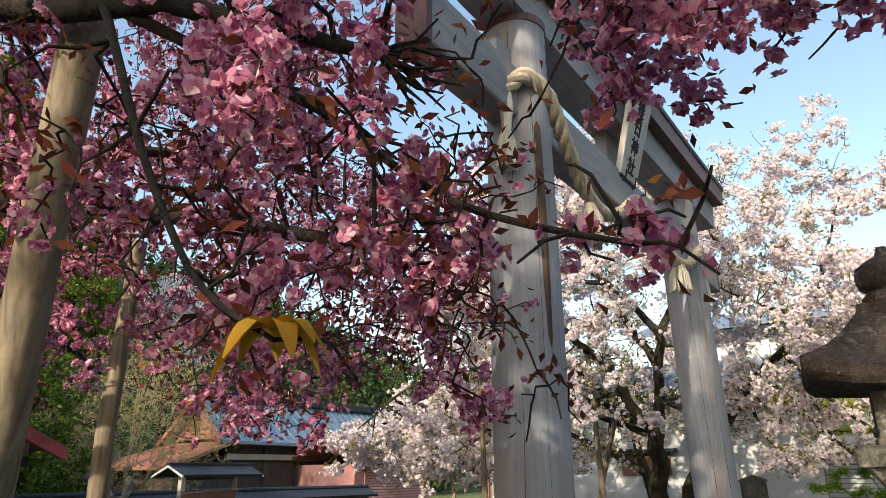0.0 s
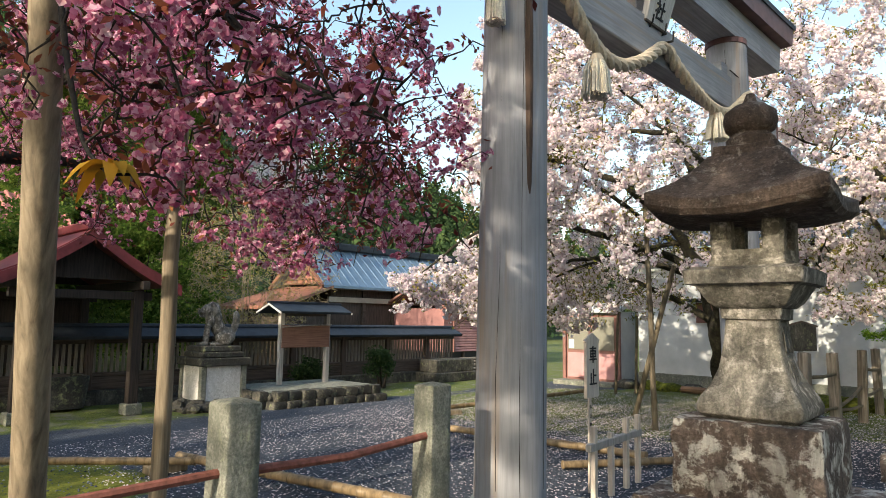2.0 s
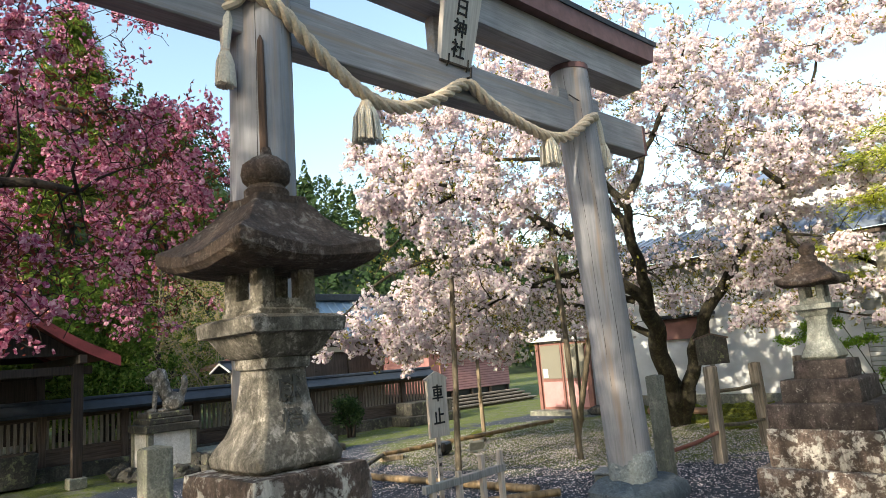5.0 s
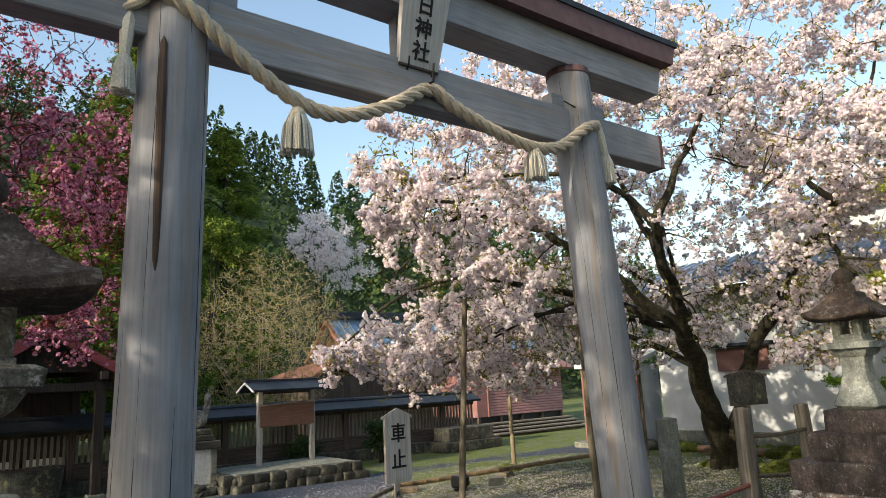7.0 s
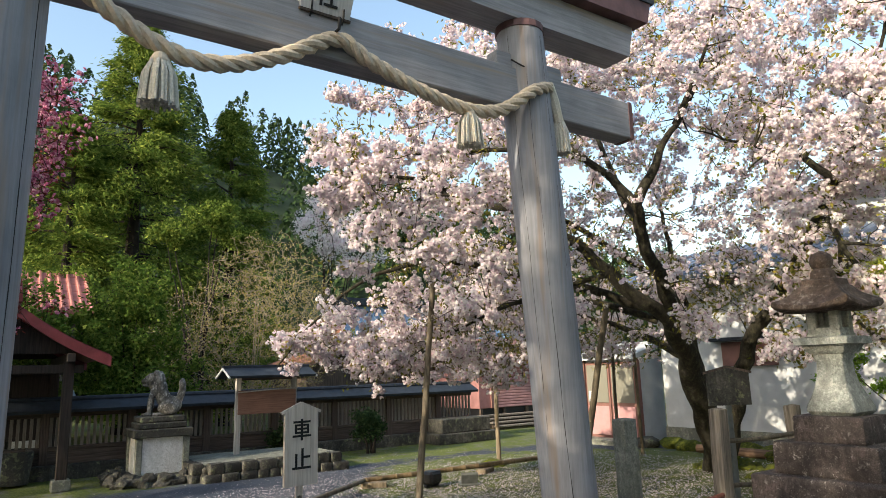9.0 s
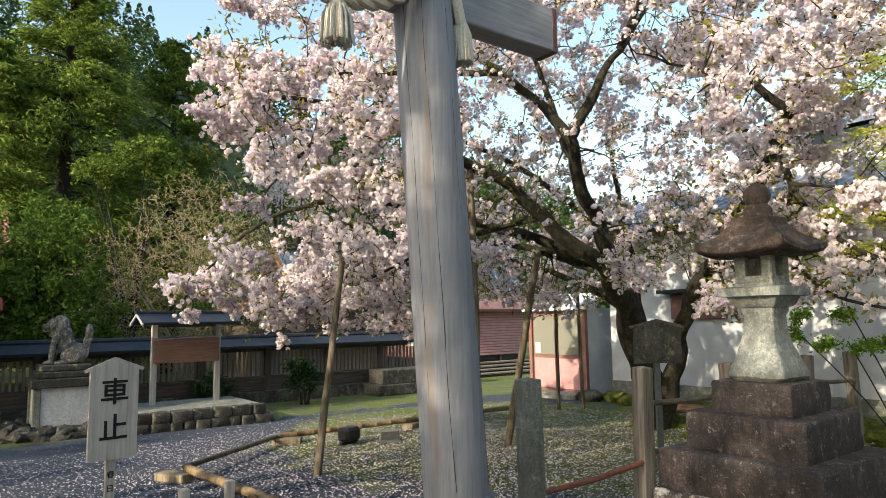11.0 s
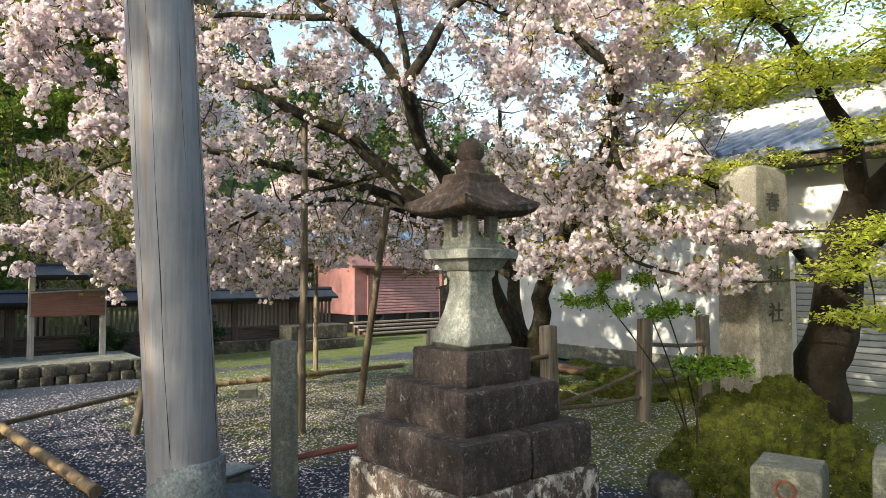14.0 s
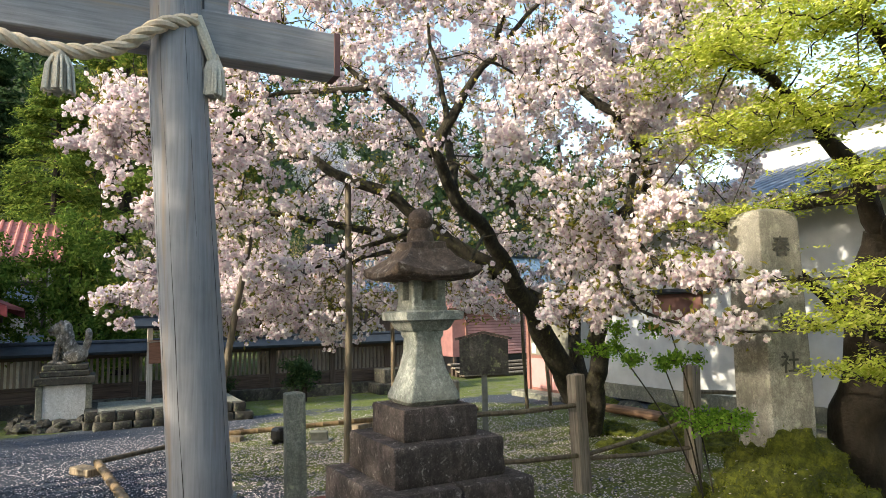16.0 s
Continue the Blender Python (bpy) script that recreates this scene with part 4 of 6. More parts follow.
part("crossbar", Geo().box(-0.04, 0.04, -0.7, 0.7, 1.88, 1.96, 0.006), M["dark_beam"], board)


def gable_roof(hx, y0, y1, z_eave, z_ridge, thick=0.06):
    """Ridge along y."""
    out = []
    for s in (-1, 1):
        g = Geo().loft([[(s * hx, y, z_eave), (0, y, z_ridge), (0, y, z_ridge + thick), (s * (hx + 0.02), y, z_eave + thick)][::s] for y in (y0, y1)])
        out.append(g)
    return out


def ribs(parent, p_top, p_eave, y0, y1, step, mat, r=0.022, name="roof_rib"):
    """Raised seams down a slope that runs along y, one mesh each."""
    count = int((y1 - y0) / step)
    me = None
    for i in range(count + 1):
        if me is None:
            me = Geo().tube([Vector(p_top), Vector(p_eave)], r, 6).mesh(name, mat)
        ob = new(name, me)
        ob.parent = parent
        ob.matrix_basis = pose(0, y0 + (y1 - y0) * i / count, 0)


for s_geo in gable_roof(0.5, -0.98, 0.98, 1.93, 2.13, 0.05):
    part("roof_slope", s_geo, M["dark_roof"], board, "dark blue-grey sheet roof")
part("ridge_cap", Geo().box(-0.07, 0.07, -1.0, 1.0, 2.15, 2.21, 0.01), M["dark_roof"], board)
for sy in (-0.985, 0.985):
    for s in (-1, 1):
        part("barge_board", Geo().tube([(0, sy, 2.14), (s * 0.52, sy, 1.94)], 0.025, 4), M["plaster_block"], board, "white barge board")
plinth = thing("stone_plinth", "low platform edged with dark rough stones under the notice board", "platform", pose(-11.5, 9.0, -0.14))
part("earth", Geo().box(-1.4, 0.55, -1.3, 1.6, -0.05, 0.3, 0.05), M["dark_rock"], plinth)
rs = random.Random(5)


def squared_stone(l, w, h, seed):
    rings = [square_ring(l * k, z, 0.22, 4, hy=w * k, rough=0.02, seed=seed + q) for k, z, q in ((0.9, 0.0, 0), (1.0, h * 0.15, 1), (1.0, h * 0.8, 2), (0.88, h, 3))]
    return Geo().loft(rings)


for course in range(2):
    y = -1.32 + 0.12 * course
    while y < 1.55:
        w = rs.uniform(0.1, 0.2)
        ob = part("edge_stone", squared_stone(rs.uniform(0.12, 0.16), w, 0.2, rs.randint(0, 99)), M["dark_rock"], plinth, "", True)
        ob.matrix_basis = pose(0.62 - 0.04 * course, y + w, -0.04 + 0.19 * course, 0, 0, rs.uniform(-4, 4))
        y += 2 * w + 0.01
    x = 0.5
    while x > -1.4:
        w = rs.uniform(0.1, 0.2)
        ob = part("edge_stone", squared_stone(w, rs.uniform(0.1, 0.14), 0.2, rs.randint(0, 99)), M["dark_rock"], plinth, "", True)
        ob.matrix_basis = pose(x - w, -1.36, -0.04 + 0.19 * course, 0, 0, rs.uniform(-4, 4))
        x -= 2 * w + 0.01
part("gravel_top", Geo().box(-1.35, 0.5, -1.25, 1.55, 0.302, 0.34, 0.015), M["granite"], plinth, "gravelled top")

# ---- palisade with its little roof ----
pal = thing("shrine_palisade", "dark wooden slatted shrine palisade with a small roof and stone foot", "fence", pose(-14.0, 0, -0.15))
Y0, Y1 = -3.0, 16.4
part("foot_wall", Geo().box(-0.2, 0.25, Y0, Y1, -0.1, 0.3, 0.02), M["dark_rock"], pal, "low dark stone foot wall")
part("lower_board", Geo().box(-0.05, 0.05, Y0, Y1, 0.3, 0.58, 0.01), M["dark_beam"], pal, "dark horizontal boards")
part("bottom_rail", Geo().box(-0.07, 0.07, Y0, Y1, 0.582, 0.66, 0.01), M["dark_beam"], pal)
part("top_rail", Geo().box(-0.07, 0.07, Y0, Y1, 1.26, 1.36, 0.01), M["dark_beam"], pal)
slat_me = Geo().box(-0.02, 0.02, -0.03, 0.03, 0.66, 1.262, 0.004).mesh("slat", M["post_wood"])
y = Y0
i = 0
while y < Y1:
    if i % 14 == 0:
        part("post", Geo().box(-0.09, 0.09, y - 0.08, y + 0.08, 0.0, 1.42, 0.01), M["dark_wood"], pal)
    elif y > 3.0 or i % 2:
        ob = new("slat", slat_me)
        ob.parent = pal
        ob.matrix_basis = pose(0, y, 0)
    y += 0.118
    i += 1
for s_geo in gable_roof(0.42, Y0, Y1, 1.36, 1.56, 0.06):
    part("roof_slope", s_geo, M["dark_roof"], pal, "dark blue-grey sheet roof")
part("ridge_cap", Geo().tube([(0, Y0, 1.63), (0, Y1, 1.63)], 0.06, 8), M["dark_roof"], pal)
stones = thing("corner_plinth", "stepped dark stone corner base at the palisade end", "plinth", pose(-13.4, 15.6, -0.15))
part("lower_stone", Geo().box(-0.5, 0.5, -1.1, 1.0, 0, 0.28, 0.02), M["dark_rock"], stones)
part("upper_stone", Geo().box(-0.4, 0.35, -0.9, 0.8, 0.282, 0.66, 0.02), M["dark_rock"], stones)

# ---- red-roofed pavilion ----
pav = thing("water_pavilion", "open timber pavilion with a dull red metal gable roof", "pavilion", pose(-13.6, 4.5, -0.1))
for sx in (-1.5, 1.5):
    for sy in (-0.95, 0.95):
        part("post", Geo().box(sx - 0.09, sx + 0.09, sy - 0.09, sy + 0.09, 0, 2.3, 0.01), M["shaded_wood"], pav, "square post darkened for roof shade")
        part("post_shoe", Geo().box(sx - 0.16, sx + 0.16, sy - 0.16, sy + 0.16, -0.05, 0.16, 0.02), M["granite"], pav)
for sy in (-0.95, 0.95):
    part("beam", Geo().box(-1.9, 1.9, sy - 0.07, sy + 0.07, 2.3, 2.46, 0.01), M["shaded_wood"], pav)
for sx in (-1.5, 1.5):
    part("beam", Geo().box(sx - 0.07, sx + 0.07, -1.2, 1.2, 2.1, 2.26, 0.01), M["shaded_wood"], pav)
    # near-black sheet standing in for the shaded underside of the roof
    part("gable_shade", Geo().loft([[(x, -1.05, 2.47), (x, 1.05, 2.47), (x, 0, 3.15)] for x in (sx - 0.03, sx + 0.03)]), M["shaded_wood"], pav)


def curved_slope(s, x0, x1, run, z_eave, z_ridge, thick, sag=0.08, n=8):
    """A roof half with the ridge along x, sagging a little."""
    rings = []
    for x in (x0, x1):
        top = [(x, s * run * k / n, z_ridge + (z_eave - z_ridge) * k / n - sag * math.sin(math.pi * k / n)) for k in range(n + 1)]
        low = [(p[0], p[1], p[2] - thick) for p in reversed(top)]
        rings.append((top + low)[::s])
    return Geo().loft(rings)


for s in (-1, 1):
    part("roof_slope", curved_slope(s, -1.85, 1.85, 1.6, 2.44, 3.38, 0.07), M["red_metal"], pav, "dull red sheet-metal roof slope")
    part("barge_board", curved_slope(s, 1.82, 1.93, 1.62, 2.4, 3.36, 0.2), M["red_metal"], pav, "broad red barge board")
    part("barge_board", curved_slope(s, -1.93, -1.82, 1.62, 2.4, 3.36, 0.2), M["red_metal"], pav)
part("ridge", Geo().box(-1.95, 1.95, -0.09, 0.09, 3.36, 3.52, 0.02), M["red_metal"], pav)
part("ridge_horn", Geo().loft([[(1.9, -0.1, 3.4), (1.9, 0.1, 3.4), (1.9, 0.08, 3.7), (1.9, -0.08, 3.7)], [(2.02, -0.1, 3.4), (2.02, 0.1, 3.4), (2.05, 0.05, 3.78), (2.05, -0.05, 3.78)]]), M["red_metal"], pav)
part("rear_panel", Geo().box(-1.56, -1.44, -0.95, 0.95, 0.7, 2.1, 0.01), M["shaded_wood"], pav, "boarded rear panel darkened for roof shade")
basin = thing("water_basin", "rough grey stone water basin in the pavilion", "basin", pose(-13.6, 4.5, -0.1))
part("bowl", Geo().loft([square_ring(0.5, 0, 0.3, rough=0.02), square_ring(0.55, 0.5, 0.3, rough=0.02), square_ring(0.55, 0.62, 0.3, rough=0.01), square_ring(0.45, 0.62, 0.3), square_ring(0.42, 0.45, 0.3)]), M["dark_rock"], basin, "", True)

# ---- big red-tiled house ----
house = thing("red_roofed_house", "two-tier timber house with red tiled roof and lean-to", "house", pose(-21.5, 0.4, -0.15))
part("wall", Geo().box(-3, 0.9, -8, 5.9, 0, 4.0, 0.02), M["tan_wall"], house, "weathered plaster and board wall")
for k in range(8):
    part("wall_post", Geo().box(0.9, 0.97, -7.9 + k * 1.95, -7.76 + k * 1.95, 0, 4.0, 0.005), M["dark_wood"], house)
part("wall_rail", Geo().box(0.902, 0.95, -7.6, 5.88, 3.3, 3.45, 0.005), M["dark_beam"], house)
part("roof", Geo().loft([[(1.7, y, 4.0), (-1.0, y, 5.45), (-3.8, y, 4.0), (-3.8, y, 4.1), (-1.0, y, 5.57), (1.74, y, 4.1)] for y in (-9.0, 6.3)]), M["red_tile"], house, "red pantile roof")
ribs(house, (-1.0, 0, 5.59), (1.74, 0, 4.12), -8.9, 6.25, 0.26, M["red_tile"], 0.055, "roof_roll")
for k in range(5):
    part("tile_course", Geo().box(-0.02, 0.02, -9.0, 6.3, 0, 0.035, 0.004, pose(1.5 - k * 0.55, 0, 4.21 + k * 0.295)), M["red_tile"], house)
part("lean_to_roof", Geo().loft([[(2.3, y, 2.62), (0.9, y, 3.15), (0.9, y, 3.22), (2.34, y, 2.7)] for y in (-9.0, 5.6)]), M["blue_metal"], house, "blue-grey sheet lean-to roof")
part("lean_to_wall", Geo().box(1.0, 1.9, -8.5, 5.3, 0, 2.66, 0.01), M["plaster_block"], house, "pale lean-to wall")
part("lower_roof", Geo().loft([[(3.0, y, 1.35), (1.9, y, 1.7), (1.9, y, 1.76), (3.02, y, 1.42)] for y in (-9.0, 5.9)]), M["blue_metal"], house)

# ---- main hall ----
hall = thing("shrine_hall", "shrine hall with blue-grey metal roof and orange-brown gable", "shrine hall", pose(-21.2, 15.0, -0.15))
part("body", Geo().box(-1.5, 1.4, 0.6, 10.5, 0, 3.3, 0.02), M["dark_wood"], hall, "dark timber walls")
for k in range(7):
    part("wall_post", Geo().box(1.4, 1.5, 0.6 + k * 1.6, 0.76 + k * 1.6, 0, 3.3, 0.006), M["dark_beam"], hall)
part("wall_plate", Geo().box(1.4, 1.55, 0.5, 10.6, 2.5, 2.7, 0.01), M["tan_wall"], hall)
for s in (-1, 1):
    rings = []
    for y in (0.0, 11.5):
        top = [(s * 1.9 * k / 8, y, 4.72 - 1.6 * k / 8 - 0.14 * math.sin(math.pi * k / 8)) for k in range(9)]
        rings.append((top + [(p[0], p[1], p[2] - 0.1) for p in reversed(top)])[::-s])
    part("roof_slope", Geo().loft(rings), M["blue_metal"], hall, "blue-grey sheet-metal roof slope")
ribs(hall, (0.02, 0, 4.72), (1.89, 0, 3.12), 0.05, 11.4, 0.42, M["blue_metal"], 0.02, "roof_seam")
part("ridge", Geo().box(-0.2, 0.2, -0.15, 11.6, 4.7, 5.0, 0.03), M["dark_roof"], hall, "dark layered ridge")
part("gable_wall", Geo().loft([[(-1.5, y, 3.2), (1.5, y, 3.2), (0, y, 4.5)] for y in (0.35, 0.5)]), M["orange_tile"], hall, "reddish gable lattice wall")
for k in range(7):
    z = 3.2 + k * 0.18
    w = 1.35 * (4.5 - z) / 1.3
    part("gable_slat", Geo().box(-w, w, 0.31, 0.348, z, z + 0.05, 0.004), M["brown_board"], hall)
for s in (-1, 1):
    part("barge_board", Geo().tube([(0, 0.0, 4.62), (s * 1.0, 0.0, 3.7), (s * 1.85, 0.0, 3.06)], 0.09, 4), M["orange_tile"], hall)
part("skirt_roof", Geo().loft([[(-1.9, 0.45, 3.12), (1.9, 0.45, 3.12), (2.4, -2.2, 2.28), (-2.4, -2.2, 2.28)], [(-1.9, 0.45, 3.02), (1.9, 0.45, 3.02), (2.4, -2.2, 2.16), (-2.4, -2.2, 2.16)]]), M["orange_tile"], hall, "orange-brown shingled skirt roof")
part("front_porch", Geo().box(-1.7, 1.7, -1.6, 0.5, 0, 2.4, 0.02), M["dark_wood"], hall)
part("side_eave", Geo().loft([[(1.88, y, 3.08), (1.4, y, 3.25), (1.4, y, 3.15), (1.88, y, 2.98)] for y in (0.0, 11.5)]), M["dark_beam"], hall)

# ---- low house with pink siding ----
pink = thing("pink_sided_house", "low house with pink ribbed siding on a timber deck", "house", pose(-16.8, 18.9, -0.12))
part("wall", Geo().box(-3.0, 0.0, 0.0, 4.6, 0.6, 2.3, 0.01), M["shaded_pink"], pink, "pink wall darkened for shade")
for k in range(17):
    part("siding_rib", Geo().box(0.0, 0.03, 0.62, 4.58, 0.62 + k * 0.1, 0.69 + k * 0.1, 0.006), M["pink_panel"], pink)
part("corner_trim", Geo().box(0.0, 0.06, 0.52, 0.6, 0.6, 2.3, 0.006), M["brown_panel"], pink)
part("roof", Geo().loft([[(0.5, y, 2.25), (-1.5, y, 3.1), (-3.4, y, 2.25), (-3.4, y, 2.33), (-1.5, y, 3.2), (0.52, y, 2.33)] for y in (-0.4, 5.0)]), M["brown_panel"], pink, "faded brown sheet roof")
# solid black block in place of the dark under the floor
part("crawl_space_shade", Geo().box(-2.8, -0.1, 0.1, 4.5, 0, 0.6, 0.01), M["black"], pink)
for k in range(5):
    part("stilt", Geo().box(-0.1, 0.0, 0.05 + k * 1.1, 0.15 + k * 1.1, 0, 0.6, 0.005), M["dark_wood"], pink)
deck = thing("timber_deck", "weathered low timber deck of loose planks", "deck", pose(-15.9, 19.0, -0.12))
for k in range(4):
    part("plank", Geo().box(-0.4 + k * 0.3, -0.14 + k * 0.3, -0.6, 4.2, 0.36 - k * 0.1, 0.42 - k * 0.1, 0.01), M["post_wood"], deck)
    part("bearer", Geo().box(-0.35 + k * 0.3, -0.2 + k * 0.3, -0.5, 4.1, 0.0, 0.358 - k * 0.1, 0.01), M["dark_beam"], deck)

# ---- entrance porch with its double door ----
porch = thing("entrance_porch", "white-roofed entrance porch with glazed brown double door", "porch", pose(-9.6, 17.7, -0.05))
part("shell", Geo().box(-0.95, 0.95, 0.1, 1.0, 0, 2.1, 0.01), M["white_plaster"], porch)
part("roof", Geo().loft([[(-1.05, y, z), (1.05, y, z), (1.05, y, z + 0.12), (-1.05, y, z + 0.12)] for y, z in ((-0.15, 2.06), (1.1, 2.4))]), M["white_plaster"], porch, "white sheet roof")
for s in (-1, 1):
    leaf = part("door_leaf", Geo().box(*sorted((s * 0.02, s * 0.84)), 0.04, 0.098, 0.02, 2.0, 0.006), M["brown_panel"], porch, "brown door leaf")
    part("pane", Geo().box(*sorted((s * 0.07, s * 0.79)), 0.022, 0.038, 0.95, 1.93, 0.002), M["glass"], leaf, "dark reflecting glass pane")
    part("lower_panel", Geo().box(*sorted((s * 0.07, s * 0.79)), 0.022, 0.038, 0.12, 0.86, 0.004), M["pink_panel"], leaf)
    part("door_post", Geo().box(*sorted((s * 0.86, s * 0.97)), 0.0, 0.098, 0, 2.06, 0.006), M["brown_panel"], porch)
part("paper", Geo().box(-0.74, -0.56, 0.012, 0.02, 0.98, 1.25, 0.001), M["white_plaster"], porch, "white paper notice")
part("doorstep", Geo().box(-1.0, 1.0, -0.5, 0.0, -0.1, 0.06, 0.02), M["granite"], porch)

# ---- white plastered storehouse ----
store = thing("white_storehouse", "long white plastered house with blue-grey tiled roof", "house", pose(-1.0, 18.3, 0.0))
part("wall", Geo().box(-7.35, 8, 0.0, 6.0, 0, 3.75, 0.02), M["white_plaster"], store, "white plaster wall")
part("sill_band", Geo().box(-7.35, 8, -0.06, -0.002, 0, 0.32, 0.01), M["granite"], store)
part("shutter", Geo().box(-5.6, -4.3, -0.07, -0.002, 1.75, 2.3, 0.008), M["brown_panel"], store, "dark red wooden shutter")
part("shutter_hood", Geo().box(-5.8, -4.1, -0.3, -0.002, 2.32, 2.4, 0.008), M["dark_roof"], store)
part("eave_board", Geo().box(-7.8, 8.3, -0.75, -0.002, 3.62, 3.74, 0.01), M["dark_wood"], store)
part("roof", Geo().loft([[(x, -0.85, 3.74), (x, 2.2, 4.75), (x, 2.2, 4.87), (x, -0.87, 3.86)] for x in (-7.9, 8.4)]), M["blue_tile"], store, "blue-grey tiled roof")
tile_me = Geo().tube([(0, -0.88, 3.87), (0, 2.2, 4.89)], 0.055, 6).mesh("roof_roll", M["blue_tile"])
for k in range(58):
    ob = new("roof_roll", tile_me)
    ob.parent = store
    ob.matrix_basis = pose(-7.85 + k * 0.28, 0, 0)
part("upper_wall", Geo().box(-5.0, 8, 2.2, 5.8, 4.7, 5.75, 0.02), M["white_plaster"], store, "white upper wall")
part("upper_roof", Geo().loft([[(x, 1.5, 5.65), (x, 4.0, 6.4), (x, 6.6, 5.65), (x, 6.6, 5.77), (x, 4.0, 6.54), (x, 1.48, 5.77)] for x in (-5.5, 8.4)]), M["blue_tile"], store)
shutter = part("roller_shutter", Geo().box(-0.85, 1.9, -0.05, -0.002, 0.0, 2.3, 0.006), M["grey_metal"], store, "grey roller shutter")
slat_mesh = Geo().box(-0.83, 1.88, -0.075, -0.051, 0.0, 0.085, 0.01).mesh("shutter_slat", M["blind"])
for k in range(20):
    ob = new("shutter_slat", slat_mesh)
    ob.parent = shutter
    ob.matrix_basis = pose(0, 0, 0.06 + 0.1 * k)
for k, (x0, x1, r) in enumerate(((-6.3, -4.5, 0.085), (-6.0, -4.7, 0.07))):
    z = ground_z(-5.4, 16.5) + r + 0.01
    pts = [(x0 + (x1 - x0) * q / 6, 16.55 + 0.2 * k + 0.02 * math.sin(q), z) for q in range(7)]
    solo("log", Geo().tube(pts, [r * (1 + 0.06 * math.sin(q * 2.0 + k)) for q in range(7)], 12), M["log_wood"], "weathered brown log lying along the mossy bank", "log", group="logs by the storehouse", smooth=True)
solo("mossy_rock", rock("mossy_rock", (0.28, 0.24, 0.1), M["moss"], 77, 4, 0.3), M["moss"], "low clump of moss at the foot of a bamboo prop", "moss", pose(-8.5, 12.85, ground_z(-8.5, 12.85) + 0.03))
bank = thing("stone_edging", "mossy stone edging along the storehouse foot", "edging", pose(-6.0, 17.2, 0.0))
for k in range(12):
    ob = part("edge_stone", rock("edge_stone", (0.35, 0.22, 0.16), M["moss"] if k % 3 else M["dark_rock"], k + 100, 2, 0.3), None, bank)
    ob.matrix_basis = pose(-2.1 + k * 0.62, 0.15 * math.sin(k * 2.0), 0.03, 0, 0, 20 * math.sin(k))

for i, (x, y, sx, sy, sz) in enumerate(((-3.2, 15.2, 0.8, 0.35, 0.22), (-2.2, 15.8, 0.9, 0.4, 0.3), (-3.6, 16.2, 1.1, 0.4, 0.3), (-1.0, 15.4, 0.7, 0.4, 0.28), (-4.6, 15.0, 0.6, 0.4, 0.2), (-3.3, 14.2, 0.55, 0.3, 0.16))):
    solo("mossy_rock", moss_rock((sx, sy, sz), i + 50), M["moss"], "low mossy bank stone near the storehouse", "rock", pose(x, y, 0.02, 0, 0, 12 * math.sin(i * 2)), "mossy bank")


# ---- plants ----
def unit_rows(rng, n):
    v = rng.normal(size=(n, 3))
    return v / np.linalg.norm(v, axis=1)[:, None]


def petals(centres, normals, size, rng, aspect=0.8, cup=0.25, along=None):
    """One bent lozenge of two triangles for each centre; along: the way its length points."""
    n = len(centres)
    ref = unit_rows(rng, n) if along is None else np.cross(along, normals)
    u = np.cross(normals, ref)
    u /= np.linalg.norm(u, axis=1)[:, None] + 1e-9
    v = np.cross(normals, u)
    s = (size * rng.uniform(0.75, 1.25, n))[:, None]
    a = centres + u * s
    b = centres + v * s * aspect + normals * s * cup
    c = centres - u * s
    d = centres - v * s * aspect + normals * s * cup
    verts = np.stack([a, b, c, d], 1).reshape(-1, 3)
    faces = np.arange(4 * n).reshape(n, 4)
    return verts, faces


def pompoms(centres, radius, count, size, rng):
    """Round double blossoms: petals set round each centre."""
    n = len(centres)
    outward = unit_rows(rng, n * count)
    c = np.repeat(centres, count, 0) + outward * (radius * rng.uniform(0.45, 1.0, n * count))[:, None]
    nm = outward + 0.5 * unit_rows(rng, n * count)
    nm /= np.linalg.norm(nm, axis=1)[:, None]
    return petals(c, nm, size, rng)


def open_flowers(centres, facing, size, rng, count=6):
    """Flowers of a few petals round an axis."""
    n = len(centres)
    ref = unit_rows(rng, n)
    u = np.cross(facing, ref)
    u /= np.linalg.norm(u, axis=1)[:, None]
    v = np.cross(facing, u)
    cs, ns = [], []
    for layer, (lift, k) in enumerate(((0.35, 1.0), (0.75, 0.6))):
        for i in range(count - layer * 2):
            a = 2 * math.pi * i / (count - layer * 2) + layer * 0.5
            out = u * math.cos(a) + v * math.sin(a)
            cs.append(centres + out * size * 0.62 * k + facing * size * 0.25 * layer)
            nm = facing * 1.0 - out * lift + 0.25 * unit_rows(rng, n)
            ns.append(nm / np.linalg.norm(nm, axis=1)[:, None])
    return petals(np.concatenate(cs), np.concatenate(ns), size * 0.55, rng, 0.85, 0.2)


def in_lobes(lobes, n, rng, gaps=0.0, hollow=0.0):
    """Random places in a union of ellipsoids (centre, radii, share)."""
    w = np.array([l[2] for l in lobes], dtype=float)
    pick = rng.choice(len(lobes), n, p=w / w.sum())
    r = rng.uniform(hollow, 1, n) ** (1 / 2.2)
    p = unit_rows(rng, n) * r[:, None]
    c = np.array([l[0] for l in lobes], dtype=float)[pick]
    s = np.array([l[1] for l in lobes], dtype=float)[pick]
    p = c + p * s
    if gaps:
        keep = np.array([noise.noise(Vector(q) * 0.9) > -0.6 + gaps for q in p])
        p = p[keep]
    return p


